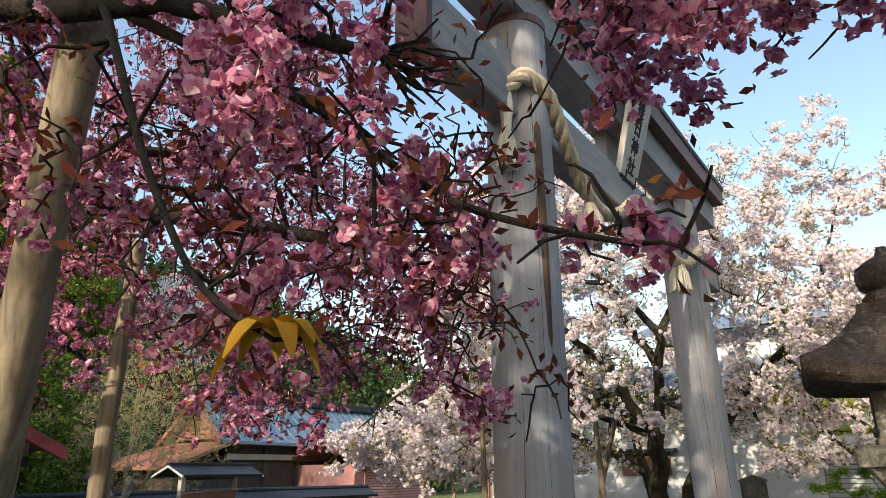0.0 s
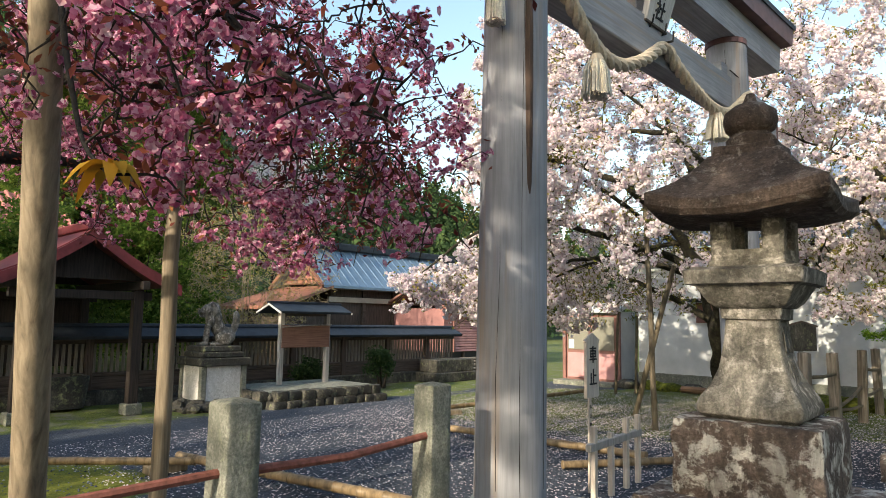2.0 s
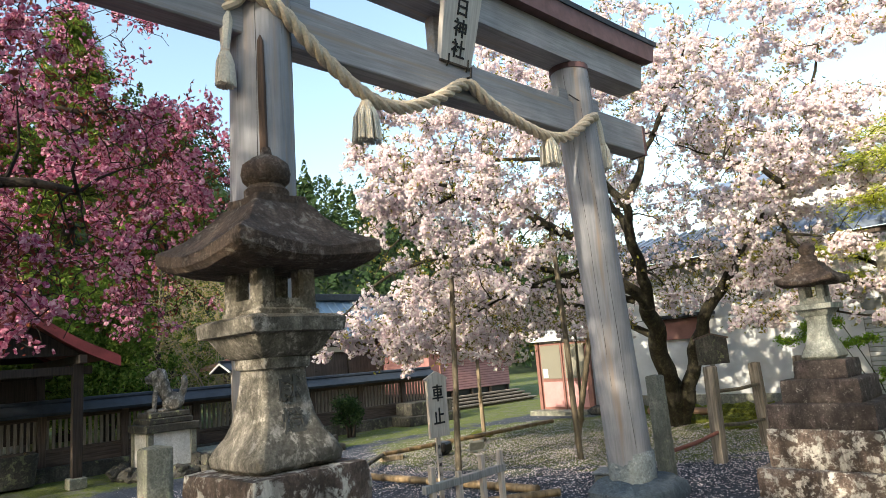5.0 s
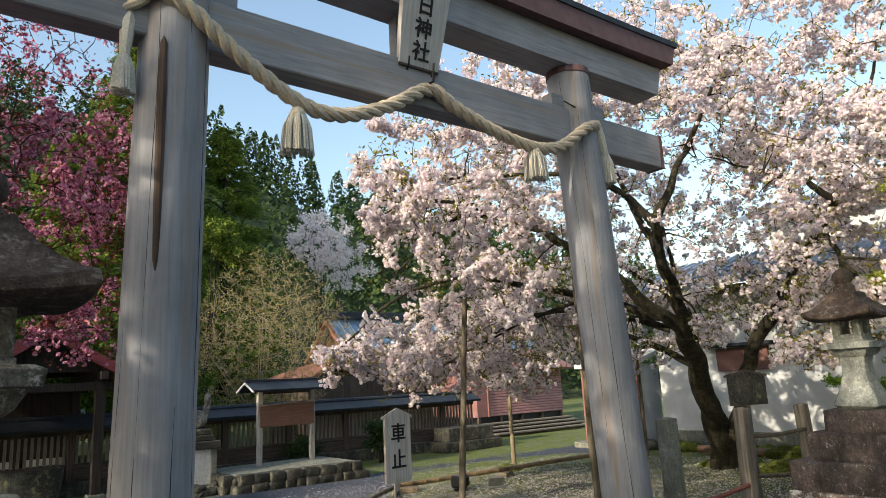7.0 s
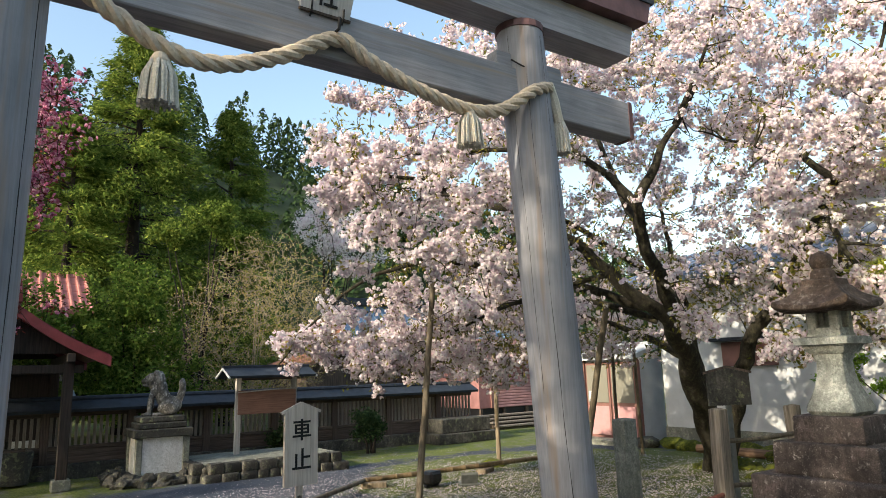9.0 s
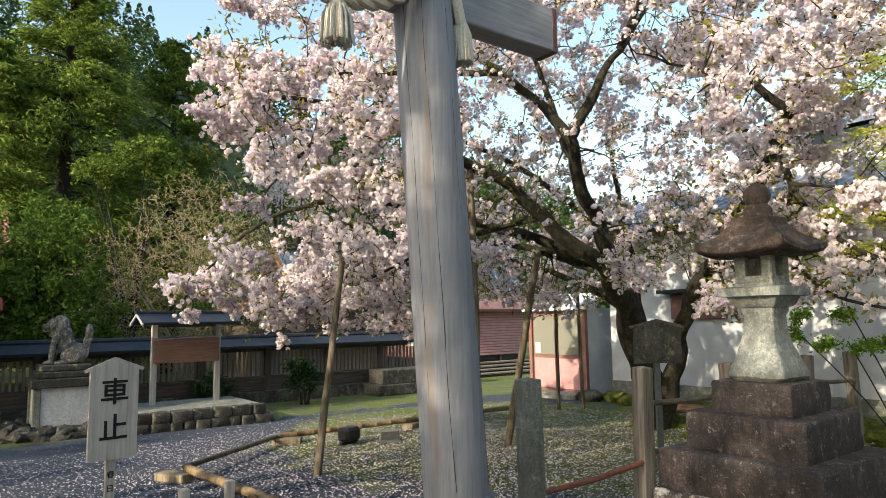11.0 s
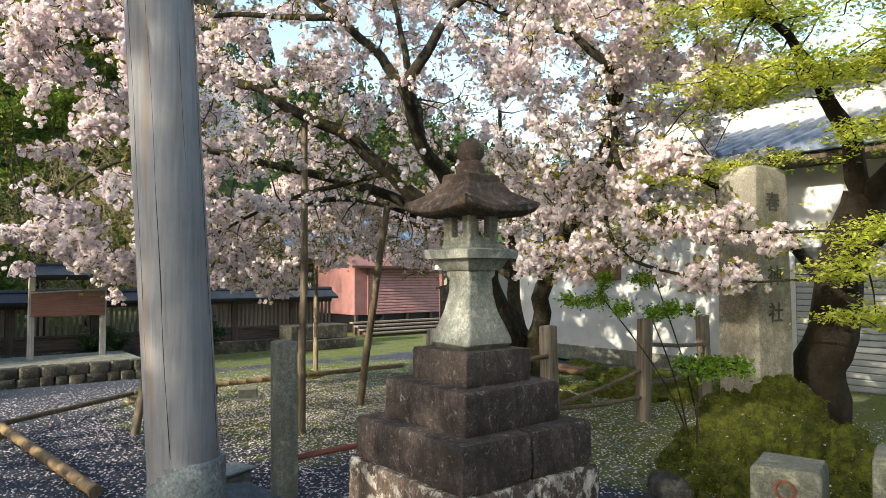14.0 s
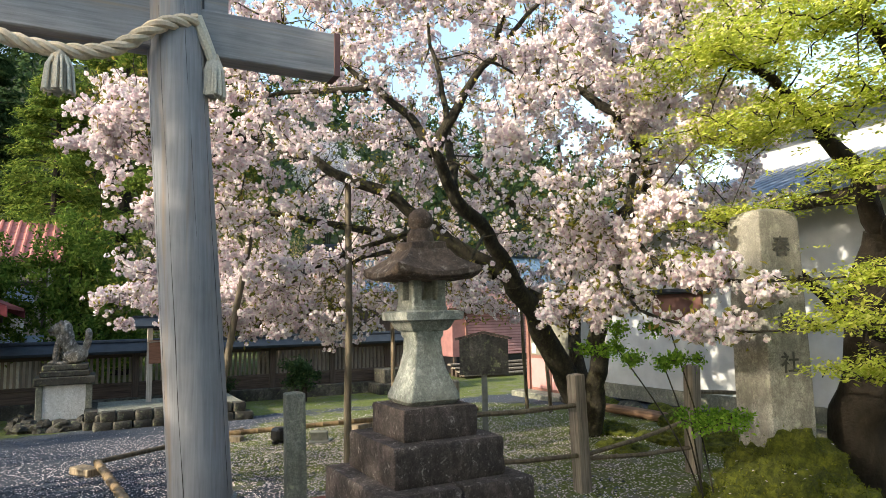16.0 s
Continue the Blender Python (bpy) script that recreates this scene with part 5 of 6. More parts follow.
def grow(limbs, targets, seed, droop=0.0, r_twig=0.008, keep=0.5):
    """Limbs as given, then a branch from the nearest wood to each target. Returns mesh, twig places, twig ways."""
    rng = np.random.default_rng(seed)
    g = Geo()
    nodes, radii = [], []
    for pts, r0, r1 in limbs:
        pts = [Vector(p) for p in pts]
        fine = []
        for i in range(len(pts) - 1):
            p0, p1, p2, p3 = pts[max(i - 1, 0)], pts[i], pts[i + 1], pts[min(i + 2, len(pts) - 1)]
            for q in range(5):
                t = q / 5
                fine.append(0.5 * ((2 * p1) + (p2 - p0) * t + (2 * p0 - 5 * p1 + 4 * p2 - p3) * t * t + (3 * p1 - p0 - 3 * p2 + p3) * t ** 3))
        fine.append(pts[-1])
        fine = [p + noise.noise_vector(p * 2.3) * min(0.09, r0 * 0.8) * (1 if i else 0) for i, p in enumerate(fine)]
        rr = [r0 + (r1 - r0) * (i / (len(fine) - 1)) ** 0.8 for i in range(len(fine))]
        g.tube(fine, rr, 10)
        nodes += [p[:] for p in fine]
        radii += rr
    arr = np.array(nodes)
    rad = np.array(radii)
    order = np.argsort([np.min(np.linalg.norm(arr - t, axis=1)) for t in targets])
    places, ways = [], []
    for k in order:
        t = targets[k]
        d = np.linalg.norm(arr - t, axis=1)
        i = int(np.argmin(d + 0.15 * (rad < 0.012)))
        if d[i] < 0.12:
            continue
        a, b = Vector(arr[i]), Vector(t)
        length = (b - a).length
        bend = noise.noise_vector(b * 1.7 + Vector((seed, 0, 0))) * length * 0.22 + Vector((0, 0, droop * length))
        steps = max(3, min(9, int(length / 0.22)))
        r0 = min(rad[i] * 0.65, 0.006 + 0.016 * length)
        r0 = max(r0, r_twig)
        pts, rr = [], []
        for q in range(steps + 1):
            f = q / steps
            p = a.lerp(b, f) + bend * math.sin(math.pi * f) + noise.noise_vector(b * 3 + Vector((q * 1.7, 0, 0))) * 0.05 * (0 < q < steps)
            pts.append(p)
            rr.append(r0 + (r_twig * 0.6 - r0) * f)
        g.tube(pts, rr, 5, False)
        new_nodes = np.array([p[:] for p in pts[1:]])
        arr = np.concatenate([arr, new_nodes])
        rad = np.concatenate([rad, rr[1:]])
        for q in range(steps):
            if q / steps >= 1 - keep or length < 0.5:
                m = 3
                for z in range(m):
                    places.append(pts[q].lerp(pts[q + 1], (z + rng.random()) / m)[:])
                    ways.append((pts[q + 1] - pts[q]).normalized()[:])
    return g, np.array(places), np.array(ways)


def clear_path(p, reach, zones):
    ok = np.ones(len(p), dtype=bool)
    for z in zones:
        ok &= np.linalg.norm(p - np.array(z), axis=1) > reach
    return p[ok]


WALKWAY = [(0.08, 0.1, 1.85), (0.2, 0.18, 1.82), (0.37, 0.27, 1.7), (0.67, 0.36, 1.64), (0.92, 0.4, 1.7), (1.37, 0.41, 1.73), (1.76, 0.61, 1.7), (2.08, 0.85, 1.7)]


def dome(n, rng, centre, low, high, inner):
    """Random places in the outer shell of an uneven dome: low and high are its reaches down and up each axis."""
    u = unit_rows(rng, n * 2)
    u = u[u[:, 2] > -0.45]
    reach = np.where(u < 0, np.array(low), np.array(high))
    swell = np.array([0.96 + 0.2 * noise.noise(Vector(q) * 2.6) for q in u])
    r = rng.uniform(inner, 1.0, len(u)) * swell
    return (np.array(centre) + u * reach * r[:, None])[:n]


def cherry_white():
    rng = np.random.default_rng(11)
    tree = thing("white_cherry_tree", "spreading cherry tree in full pale pink double blossom, limbs propped", "tree", pose(0, 0, 0))
    limbs = [
        # the stem and the long limb that reaches south over two props
        ([(-4.58, 14.62, -0.15), (-4.48, 14.4, 0.5), (-4.3, 13.9, 1.2), (-4.08, 13.35, 1.85), (-3.9, 12.85, 2.4)], 0.24, 0.145),
        ([(-3.92, 12.9, 2.35), (-3.95, 12.2, 2.8), (-4.05, 11.4, 3.3), (-4.14, 10.56, 3.71), (-4.4, 9.95, 4.05), (-4.9, 9.55, 4.3), (-5.4, 9.3, 4.36), (-6.0, 8.95, 3.95), (-6.6, 8.6, 3.2)], 0.125, 0.018),
        # the upright limb, forked
        ([(-3.9, 12.85, 2.4), (-3.6, 12.2, 3.0), (-3.35, 11.6, 3.55), (-3.17, 11.18, 3.99), (-3.5, 11.05, 4.45), (-3.85, 10.75, 4.9), (-4.1, 10.4, 5.3), (-4.5, 9.9, 5.75), (-5.2, 9.2, 6.4)], 0.12, 0.018),
        ([(-3.2, 11.25, 3.95), (-3.0, 11.5, 4.5), (-2.95, 12.0, 5.2), (-2.9, 13.0, 6.3), (-2.85, 14.2, 7.6)], 0.085, 0.02),
        ([(-2.95, 12.0, 5.2), (-2.4, 11.9, 5.9), (-1.8, 11.7, 6.8)], 0.05, 0.012),
        # the eastern stem, bent over towards the mound
        ([(-4.45, 14.6, 0.1), (-4.05, 14.4, 0.9), (-3.6, 14.12, 1.9), (-2.85, 13.95, 2.8), (-2.2, 13.7, 3.45), (-1.6, 13.1, 3.8), (-1.1, 12.3, 3.95), (-1.3, 11.9, 4.2), (-1.7, 11.75, 4.45), (-2.4, 11.5, 4.8)], 0.17, 0.03),
        ([(-1.6, 13.1, 3.8), (-1.0, 12.9, 4.6), (-0.6, 12.8, 5.5), (-0.3, 12.7, 6.3)], 0.07, 0.012),
        ([(-4.3, 14.4, 0.7), (-4.75, 14.6, 1.8), (-5.2, 14.9, 3.2), (-5.6, 15.1, 4.8), (-5.9, 15.1, 6.2)], 0.14, 0.03),
        # boughs that sweep south and west
        ([(-3.95, 12.4, 2.7), (-4.6, 11.4, 3.05), (-5.2, 10.5, 3.3), (-5.75, 9.65, 3.5), (-6.3, 8.8, 3.25), (-6.9, 8.2, 2.6), (-7.4, 7.8, 1.95)], 0.08, 0.012),
        ([(-4.0, 12.6, 2.5), (-5.0, 12.0, 2.9), (-6.2, 11.5, 2.9), (-7.3, 10.9, 2.4), (-8.0, 10.4, 1.9)], 0.07, 0.012),
        ([(-4.05, 11.6, 3.15), (-4.9, 10.9, 2.9), (-5.8, 10.2, 2.5), (-6.6, 9.6, 2.0)], 0.045, 0.01),
        ([(-4.75, 14.6, 1.8), (-5.9, 14.2, 2.5), (-7.2, 13.6, 3.0), (-8.4, 13.1, 3.2)], 0.09, 0.015),
        ([(-3.85, 10.75, 4.9), (-4.4, 10.0, 4.9), (-5.2, 9.0, 4.9), (-5.6, 8.0, 4.6)], 0.05, 0.01),
        ([(-4.9, 9.55, 4.3), (-4.8, 8.8, 4.4), (-4.75, 8.0, 4.3), (-4.7, 7.5, 4.05)], 0.045, 0.008),
        ([(-5.2, 14.9, 3.2), (-6.6, 13.6, 4.6), (-7.6, 12.4, 5.4), (-8.3, 11.2, 5.6)], 0.08, 0.015),
        ([(-3.35, 11.6, 3.55), (-4.0, 11.9, 4.6), (-4.6, 12.0, 6.0), (-5.0, 11.9, 7.4)], 0.08, 0.015),
        # hanging sprays before the stone pillar
        ([(-1.6, 13.1, 3.8), (-1.2, 12.5, 3.2), (-0.7, 12.1, 2.6), (-0.1, 11.95, 2.25), (0.6, 12.0, 2.15), (1.2, 12.06, 2.17)], 0.045, 0.005),
        ([(-1.2, 12.5, 3.2), (-1.1, 12.2, 2.5), (-0.7, 12.0, 2.0), (0.1, 12.05, 1.8), (0.95, 12.11, 1.8)], 0.03, 0.005),
        ([(-1.2, 12.5, 3.2), (-0.5, 12.1, 3.0), (0.1, 11.95, 2.8)], 0.025, 0.005),
        ([(-2.2, 13.7, 3.45), (-2.2, 12.9, 2.9), (-1.9, 12.2, 2.3), (-1.6, 11.9, 1.9)], 0.04, 0.006),
        ([(-3.6, 12.2, 3.0), (-3.0, 11.7, 2.75), (-2.6, 11.3, 2.3)], 0.03, 0.006),
    ]
    front = [
        ((-0.1, 11.95, 2.28), (0.6, 0.25, 0.14), 1.2),
        ((0.75, 12.02, 2.12), (0.45, 0.18, 0.1), 0.7),
        ((0.1, 12.05, 1.85), (0.55, 0.2, 0.1), 0.7),
        ((0.75, 12.1, 1.8), (0.25, 0.12, 0.07), 0.25),
        ((-0.8, 12.0, 2.1), (0.5, 0.3, 0.2), 0.8),
        ((-0.3, 12.0, 2.85), (0.5, 0.3, 0.16), 0.6),
        ((-1.6, 12.0, 2.0), (0.5, 0.3, 0.2), 0.6),
        ((-1.4, 12.2, 2.7), (0.7, 0.4, 0.3), 1.0),
        ((-2.5, 11.4, 2.35), (0.5, 0.35, 0.25), 0.5),
        ((-1.9, 12.2, 3.2), (0.8, 0.5, 0.35), 0.9),
    ]
    lobes = [
        ((-7.1, 8.3, 2.2), (0.8, 0.8, 0.45), 1.3),
        ((-6.7, 8.9, 2.0), (1.0, 0.8, 0.5), 1.0),
        ((-6.3, 10.2, 2.1), (1.5, 1.2, 0.55), 1.6),
        ((-7.6, 10.6, 2.3), (1.3, 1.2, 0.7), 1.0),
        ((-5.3, 11.5, 2.5), (1.5, 1.2, 0.6), 1.0),
        ((-7.5, 12.9, 2.9), (1.6, 1.4, 0.8), 0.8),
        ((-4.8, 7.8, 4.3), (0.7, 0.6, 0.6), 0.6),
        ((-5.5, 8.3, 4.9), (1.0, 0.8, 0.8), 0.9),
        ((-5.3, 8.6, 6.0), (1.1, 0.9, 0.7), 0.8),
        ((-2.6, 13.4, 3.2), (1.3, 0.9, 0.6), 0.5),
        ((-8.2, 12.4, 2.4), (1.2, 1.8, 0.7), 1.2),
        ((-6.4, 14.4, 2.5), (1.6, 1.0, 0.8), 1.0),
        ((-5.6, 12.8, 2.2), (1.3, 1.2, 0.45), 0.8),
        ((-6.0, 10.9, 1.95), (1.2, 0.9, 0.4), 0.8),
        ((-0.6, 12.9, 4.4), (1.2, 0.9, 0.8), 0.9),
        ((-0.2, 12.9, 5.6), (1.2, 0.9, 1.0), 0.8),
        ((-1.6, 13.6, 6.6), (1.6, 1.2, 1.2), 0.8),
        ((-0.8, 13.6, 7.6), (1.3, 1.0, 1.3), 0.7),
        ((0.3, 13.4, 6.8), (1.2, 0.9, 1.2), 0.6),
    ]
    limbs = [(pts, r0, r1 if r1 > 0.1 else 0.007) for pts, r0, r1 in limbs]
    centre = (-4.4, 12.2, 3.3)
    shell = dome(4600, rng, centre, (4.5, 4.7, 2.6), (5.0, 3.4, 5.2), 0.6)
    core = dome(500, rng, centre, (4.0, 4.2, 1.6), (3.6, 3.0, 4.2), 0.15)
    targets = np.concatenate([shell, core, in_lobes(lobes, 1700, rng)])
    layered = np.array([noise.noise(Vector((q[0] * 0.75, q[1] * 0.75, q[2] * 1.7))) > -0.22 for q in targets])
    targets = targets[layered & (targets[:, 2] > 1.35)]
    # clear of the gate, and of the space over the mound that the hanging sprays fill
    targets = targets[~((targets[:, 0] > -2.7) & (targets[:, 1] < 10.6)) & ~((targets[:, 0] > -2.2) & (targets[:, 2] < 3.3) & (targets[:, 1] < 13.2))]
    targets = np.concatenate([targets, in_lobes(front, 260, rng)])
    g, places, ways = grow(limbs, targets, 3, 0.05, 0.006, 0.6)
    part("trunk", g, M["mossy_bark"], tree, "dark rough trunk and limbs", True)
    outer = np.linalg.norm((places - np.array(centre)) / np.array([4.5, 4.6, 4.6]), axis=1)
    weight = np.clip(outer * 1.5 - 0.35, 0.16, 1.0)
    sites = places[rng.choice(len(places), 19000, p=weight / weight.sum())]
    open_sky = np.array([noise.noise(Vector((q[0] * 1.6, q[1] * 1.6, q[2] * 2.6))) > -0.16 for q in sites])
    near = places[(places[:, 0] > -2.2) & (places[:, 1] < 12.6) & (places[:, 2] < 3.1)]
    sites = np.concatenate([sites[open_sky], near[rng.integers(0, len(near), 170)]])
    per = rng.integers(2, 7, len(sites))
    c = np.repeat(sites, per, 0)
    n = len(c)
    c = c + rng.normal(size=(n, 3)) * np.array([0.06, 0.06, 0.042])
    c[:, 2] -= rng.uniform(0, 0.05, n)
    v, f = pompoms(c, 0.032, 11, 0.022, rng)
    part("blossom", mesh_np("blossom", v, f, M["blossom_white"]), None, tree, "pale pink double blossoms in round clusters")
    n = 30000
    pick = rng.integers(0, len(places), n)
    c = np.concatenate([places[pick], near[rng.integers(0, len(near), 900)]])
    n = len(c)
    c = c + rng.normal(size=(n, 3)) * 0.07
    v, f = petals(c, unit_rows(rng, n), 0.034, rng, 0.45)
    part("foliage", mesh_np("foliage", v, f, M["leaf_young"]), None, tree, "young bronze-green leaves")


def cherry_red():
    rng = np.random.default_rng(23)
    tree = thing("red_cherry_tree", "dark pink double cherry with bronze young leaves, low hanging boughs", "tree", pose(0, 0, 0))
    limbs = [
        ([(-5.3, -0.2, -0.1), (-5.25, -0.1, 0.8), (-5.1, 0.0, 1.8), (-4.9, 0.2, 2.6)], 0.26, 0.19),
        ([(-4.9, 0.2, 2.5), (-4.2, 0.8, 3.0), (-3.3, 1.5, 3.1), (-2.5, 2.2, 3.0), (-1.9, 2.8, 2.9)], 0.12, 0.02),
        ([(-4.9, 0.2, 2.6), (-4.0, 0.5, 3.6), (-3.0, 0.9, 4.3), (-1.9, 1.3, 4.4), (-0.8, 1.5, 4.0)], 0.12, 0.02),
        ([(-4.9, 0.2, 2.5), (-3.8, 0.3, 3.1), (-2.6, 0.6, 3.3), (-1.6, 1.0, 3.1), (-0.8, 1.3, 2.8)], 0.1, 0.015),
        ([(-4.9, 0.2, 2.6), (-4.7, 1.4, 3.6), (-4.4, 2.6, 4.2), (-4.0, 3.6, 4.3)], 0.11, 0.02),
        ([(-4.9, 0.2, 2.5), (-5.6, 1.4, 3.0), (-6.0, 2.6, 3.1), (-6.2, 3.6, 2.8)], 0.1, 0.02),
        ([(-4.9, 0.2, 2.6), (-4.9, 0.6, 4.4), (-4.6, 1.2, 6.0)], 0.12, 0.03),
        ([(-1.9, 1.3, 4.4), (-1.1, 1.4, 3.7), (-0.6, 1.6, 3.2), (-0.1, 1.8, 2.95), (0.2, 1.9, 2.86)], 0.025, 0.006),
        ([(-1.6, 1.0, 3.1), (-1.1, 1.35, 2.75), (-0.7, 1.4, 2.4), (-0.3, 1.36, 2.22)], 0.02, 0.005),
        ([(-1.6, 1.0, 3.1), (-1.3, 1.0, 2.6), (-1.0, 0.97, 2.2), (-0.76, 0.98, 2.05)], 0.014, 0.004),
    ]
    lobes = [
        ((-3.4, 1.9, 3.6), (2.0, 1.5, 1.2), 3.0),
        ((-1.7, 1.5, 2.9), (1.0, 0.75, 0.75), 1.3),
        ((-1.0, 1.25, 2.45), (0.55, 0.5, 0.5), 0.55),
        ((-3.6, 2.6, 2.6), (1.5, 1.0, 0.6), 1.1),
        ((-1.5, 2.3, 2.65), (0.75, 0.65, 0.6), 0.7),
        ((-2.6, 3.2, 3.0), (0.9, 0.6, 0.8), 0.8),
        ((-1.5, 2.85, 2.5), (0.55, 0.38, 0.38), 0.4),
        ((-2.4, 2.6, 2.3), (0.8, 0.6, 0.35), 0.4),
        ((-1.05, 2.3, 2.3), (0.45, 0.4, 0.4), 0.5),
        ((-4.9, 2.6, 3.5), (1.5, 1.3, 1.2), 1.4),
        ((-3.2, 1.6, 4.8), (2.2, 1.6, 1.0), 1.6),
        ((-0.2, 1.62, 2.85), (0.38, 0.3, 0.16), 0.2),
        ((-0.35, 1.38, 2.25), (0.3, 0.2, 0.16), 0.16),
        ((-5.5, 0.8, 4.4), (1.4, 1.4, 1.3), 0.8),
        ((-3.6, 4.1, 3.3), (1.0, 0.7, 0.7), 1.1),
        ((-4.2, 4.0, 2.6), (1.0, 0.8, 0.5), 0.8),
        ((-4.1, 4.1, 4.2), (1.0, 0.7, 0.9), 1.9),
        ((-4.6, 3.1, 5.2), (1.5, 1.3, 1.0), 3.0),
        ((-6.0, 2.4, 4.2), (1.4, 1.6, 1.4), 1.3),
    ]
    near_lobes = [
        ((-0.2, 1.65, 2.84), (0.4, 0.22, 0.14), 1.0),
        ((-0.6, 1.58, 2.85), (0.4, 0.25, 0.2), 0.9),
        ((-0.8, 1.5, 2.55), (0.35, 0.25, 0.3), 0.7),
        ((-0.33, 1.38, 2.23), (0.26, 0.18, 0.12), 0.4),
        ((-0.05, 1.95, 2.86), (0.35, 0.2, 0.12), 0.7),
        ((-0.4, 2.0, 2.98), (0.35, 0.25, 0.15), 0.6),
    ]
    targets = np.concatenate([in_lobes(lobes, 4600, rng, 0.4, 0.0), in_lobes(near_lobes, 150, rng)])
    targets = clear_path(targets, 0.75, WALKWAY)
    g, places, ways = grow(limbs, targets, 5, 0.12, 0.0045, 0.65)
    part("trunk", g, M["bark"], tree, "dark bare limbs and fine twigs", True)
    close = places[(places[:, 0] > -1.1) & (places[:, 1] < 2.0)]
    sites = np.concatenate([places[rng.integers(0, len(places), 7600)], close[rng.integers(0, len(close), 130)]])
    sites = sites[[noise.noise(Vector(q) * 2.3) > -0.02 for q in sites]]
    c = np.repeat(sites, rng.integers(2, 7, len(sites)), 0)
    c = clear_path(c + rng.normal(size=(len(c), 3)) * 0.035, 0.6, WALKWAY)
    facing = unit_rows(rng, len(c)) + np.array([0, -0.2, -0.35])
    facing /= np.linalg.norm(facing, axis=1)[:, None]
    v, f = open_flowers(c, facing, 0.022, rng)
    part("blossom", mesh_np("blossom", v, f, M["blossom_red"]), None, tree, "dark pink double blossoms")
    n = 13000
    pick = rng.integers(0, len(places), n)
    c = clear_path(places[pick] + rng.normal(size=(n, 3)) * 0.04, 0.85, WALKWAY)
    v, f = petals(c, unit_rows(rng, len(c)), 0.023, rng, 0.42, 0.2)
    part("foliage", mesh_np("foliage", v, f, M["leaf_red"]), None, tree, "bronze-red young leaves")
    for k in range(9):
        a, fall = k * 0.72 + 0.3 * math.sin(k * 5), 0.35 + 0.45 * (k % 3) / 2
        length, rings = 0.09 + 0.02 * math.sin(k * 3), []
        out = Vector((math.cos(a), math.sin(a), 0))
        side = Vector((-math.sin(a), math.cos(a), 0))
        for q in range(6):
            f = q / 5
            p = Vector((-0.76, 0.98, 2.06)) + out * length * f + Vector((0, 0, 0.018 * math.sin(3 * f) - fall * length * f * f))
            w = 0.002 + 0.017 * math.sin(math.pi * min(1, f * 0.97 + 0.03)) ** 0.8
            rings.append([p - side * w + Vector((0, 0, w * 0.35)), p + Vector((0, 0, -0.0008)), p + side * w + Vector((0, 0, w * 0.35)), p + Vector((0, 0, 0.0008))])
        part("leaf", Geo().loft(rings), M["leaf_orange"], tree, "orange-yellow young leaf", True)


def prop(a, b, r, mat, label):
    pts = [Vector(a).lerp(Vector(b), k / 8) + noise.noise_vector(Vector((k * 0.5, a[0], a[1]))) * 0.02 for k in range(9)]
    return solo("prop_pole", Geo().tube(pts, [r * (1 - 0.2 * k / 8) for k in range(9)], 10), M[mat], label, "pole", group="props under the trees", smooth=True)


cherry_white()
cherry_red()
prop((-5.2, 8.93, -0.05), (-5.73, 9.65, 3.5), 0.05, "stake", "dark rough prop pole leaning under a cherry limb")
prop((-4.0, 10.42, -0.05), (-4.16, 10.5, 3.75), 0.05, "stake", "dark rough prop pole under a cherry limb")
prop((-5.15, 11.9, -0.05), (-4.25, 11.75, 2.75), 0.055, "stake", "leaning dark prop pole under a cherry limb")
prop((-8.5, 13.0, -0.1), (-8.55, 13.0, 2.4), 0.05, "pole", "pale yellow bamboo prop in a mossy foot")
prop((-7.6, 15.6, -0.1), (-7.3, 15.3, 2.6), 0.04, "stake", "thin dark prop pole")
prop((-7.2, 15.9, -0.1), (-6.9, 15.5, 2.8), 0.04, "stake", "thin dark prop pole")
prop((-4.35, 2.7, 0.0), (-4.2, 2.64, 3.4), 0.07, "pole", "pale peeled prop pole under the dark pink cherry")
prop((-2.75, 1.41, 0.0), (-1.5, 0.95, 4.3), 0.075, "pole", "thick pale peeled prop pole with knots")


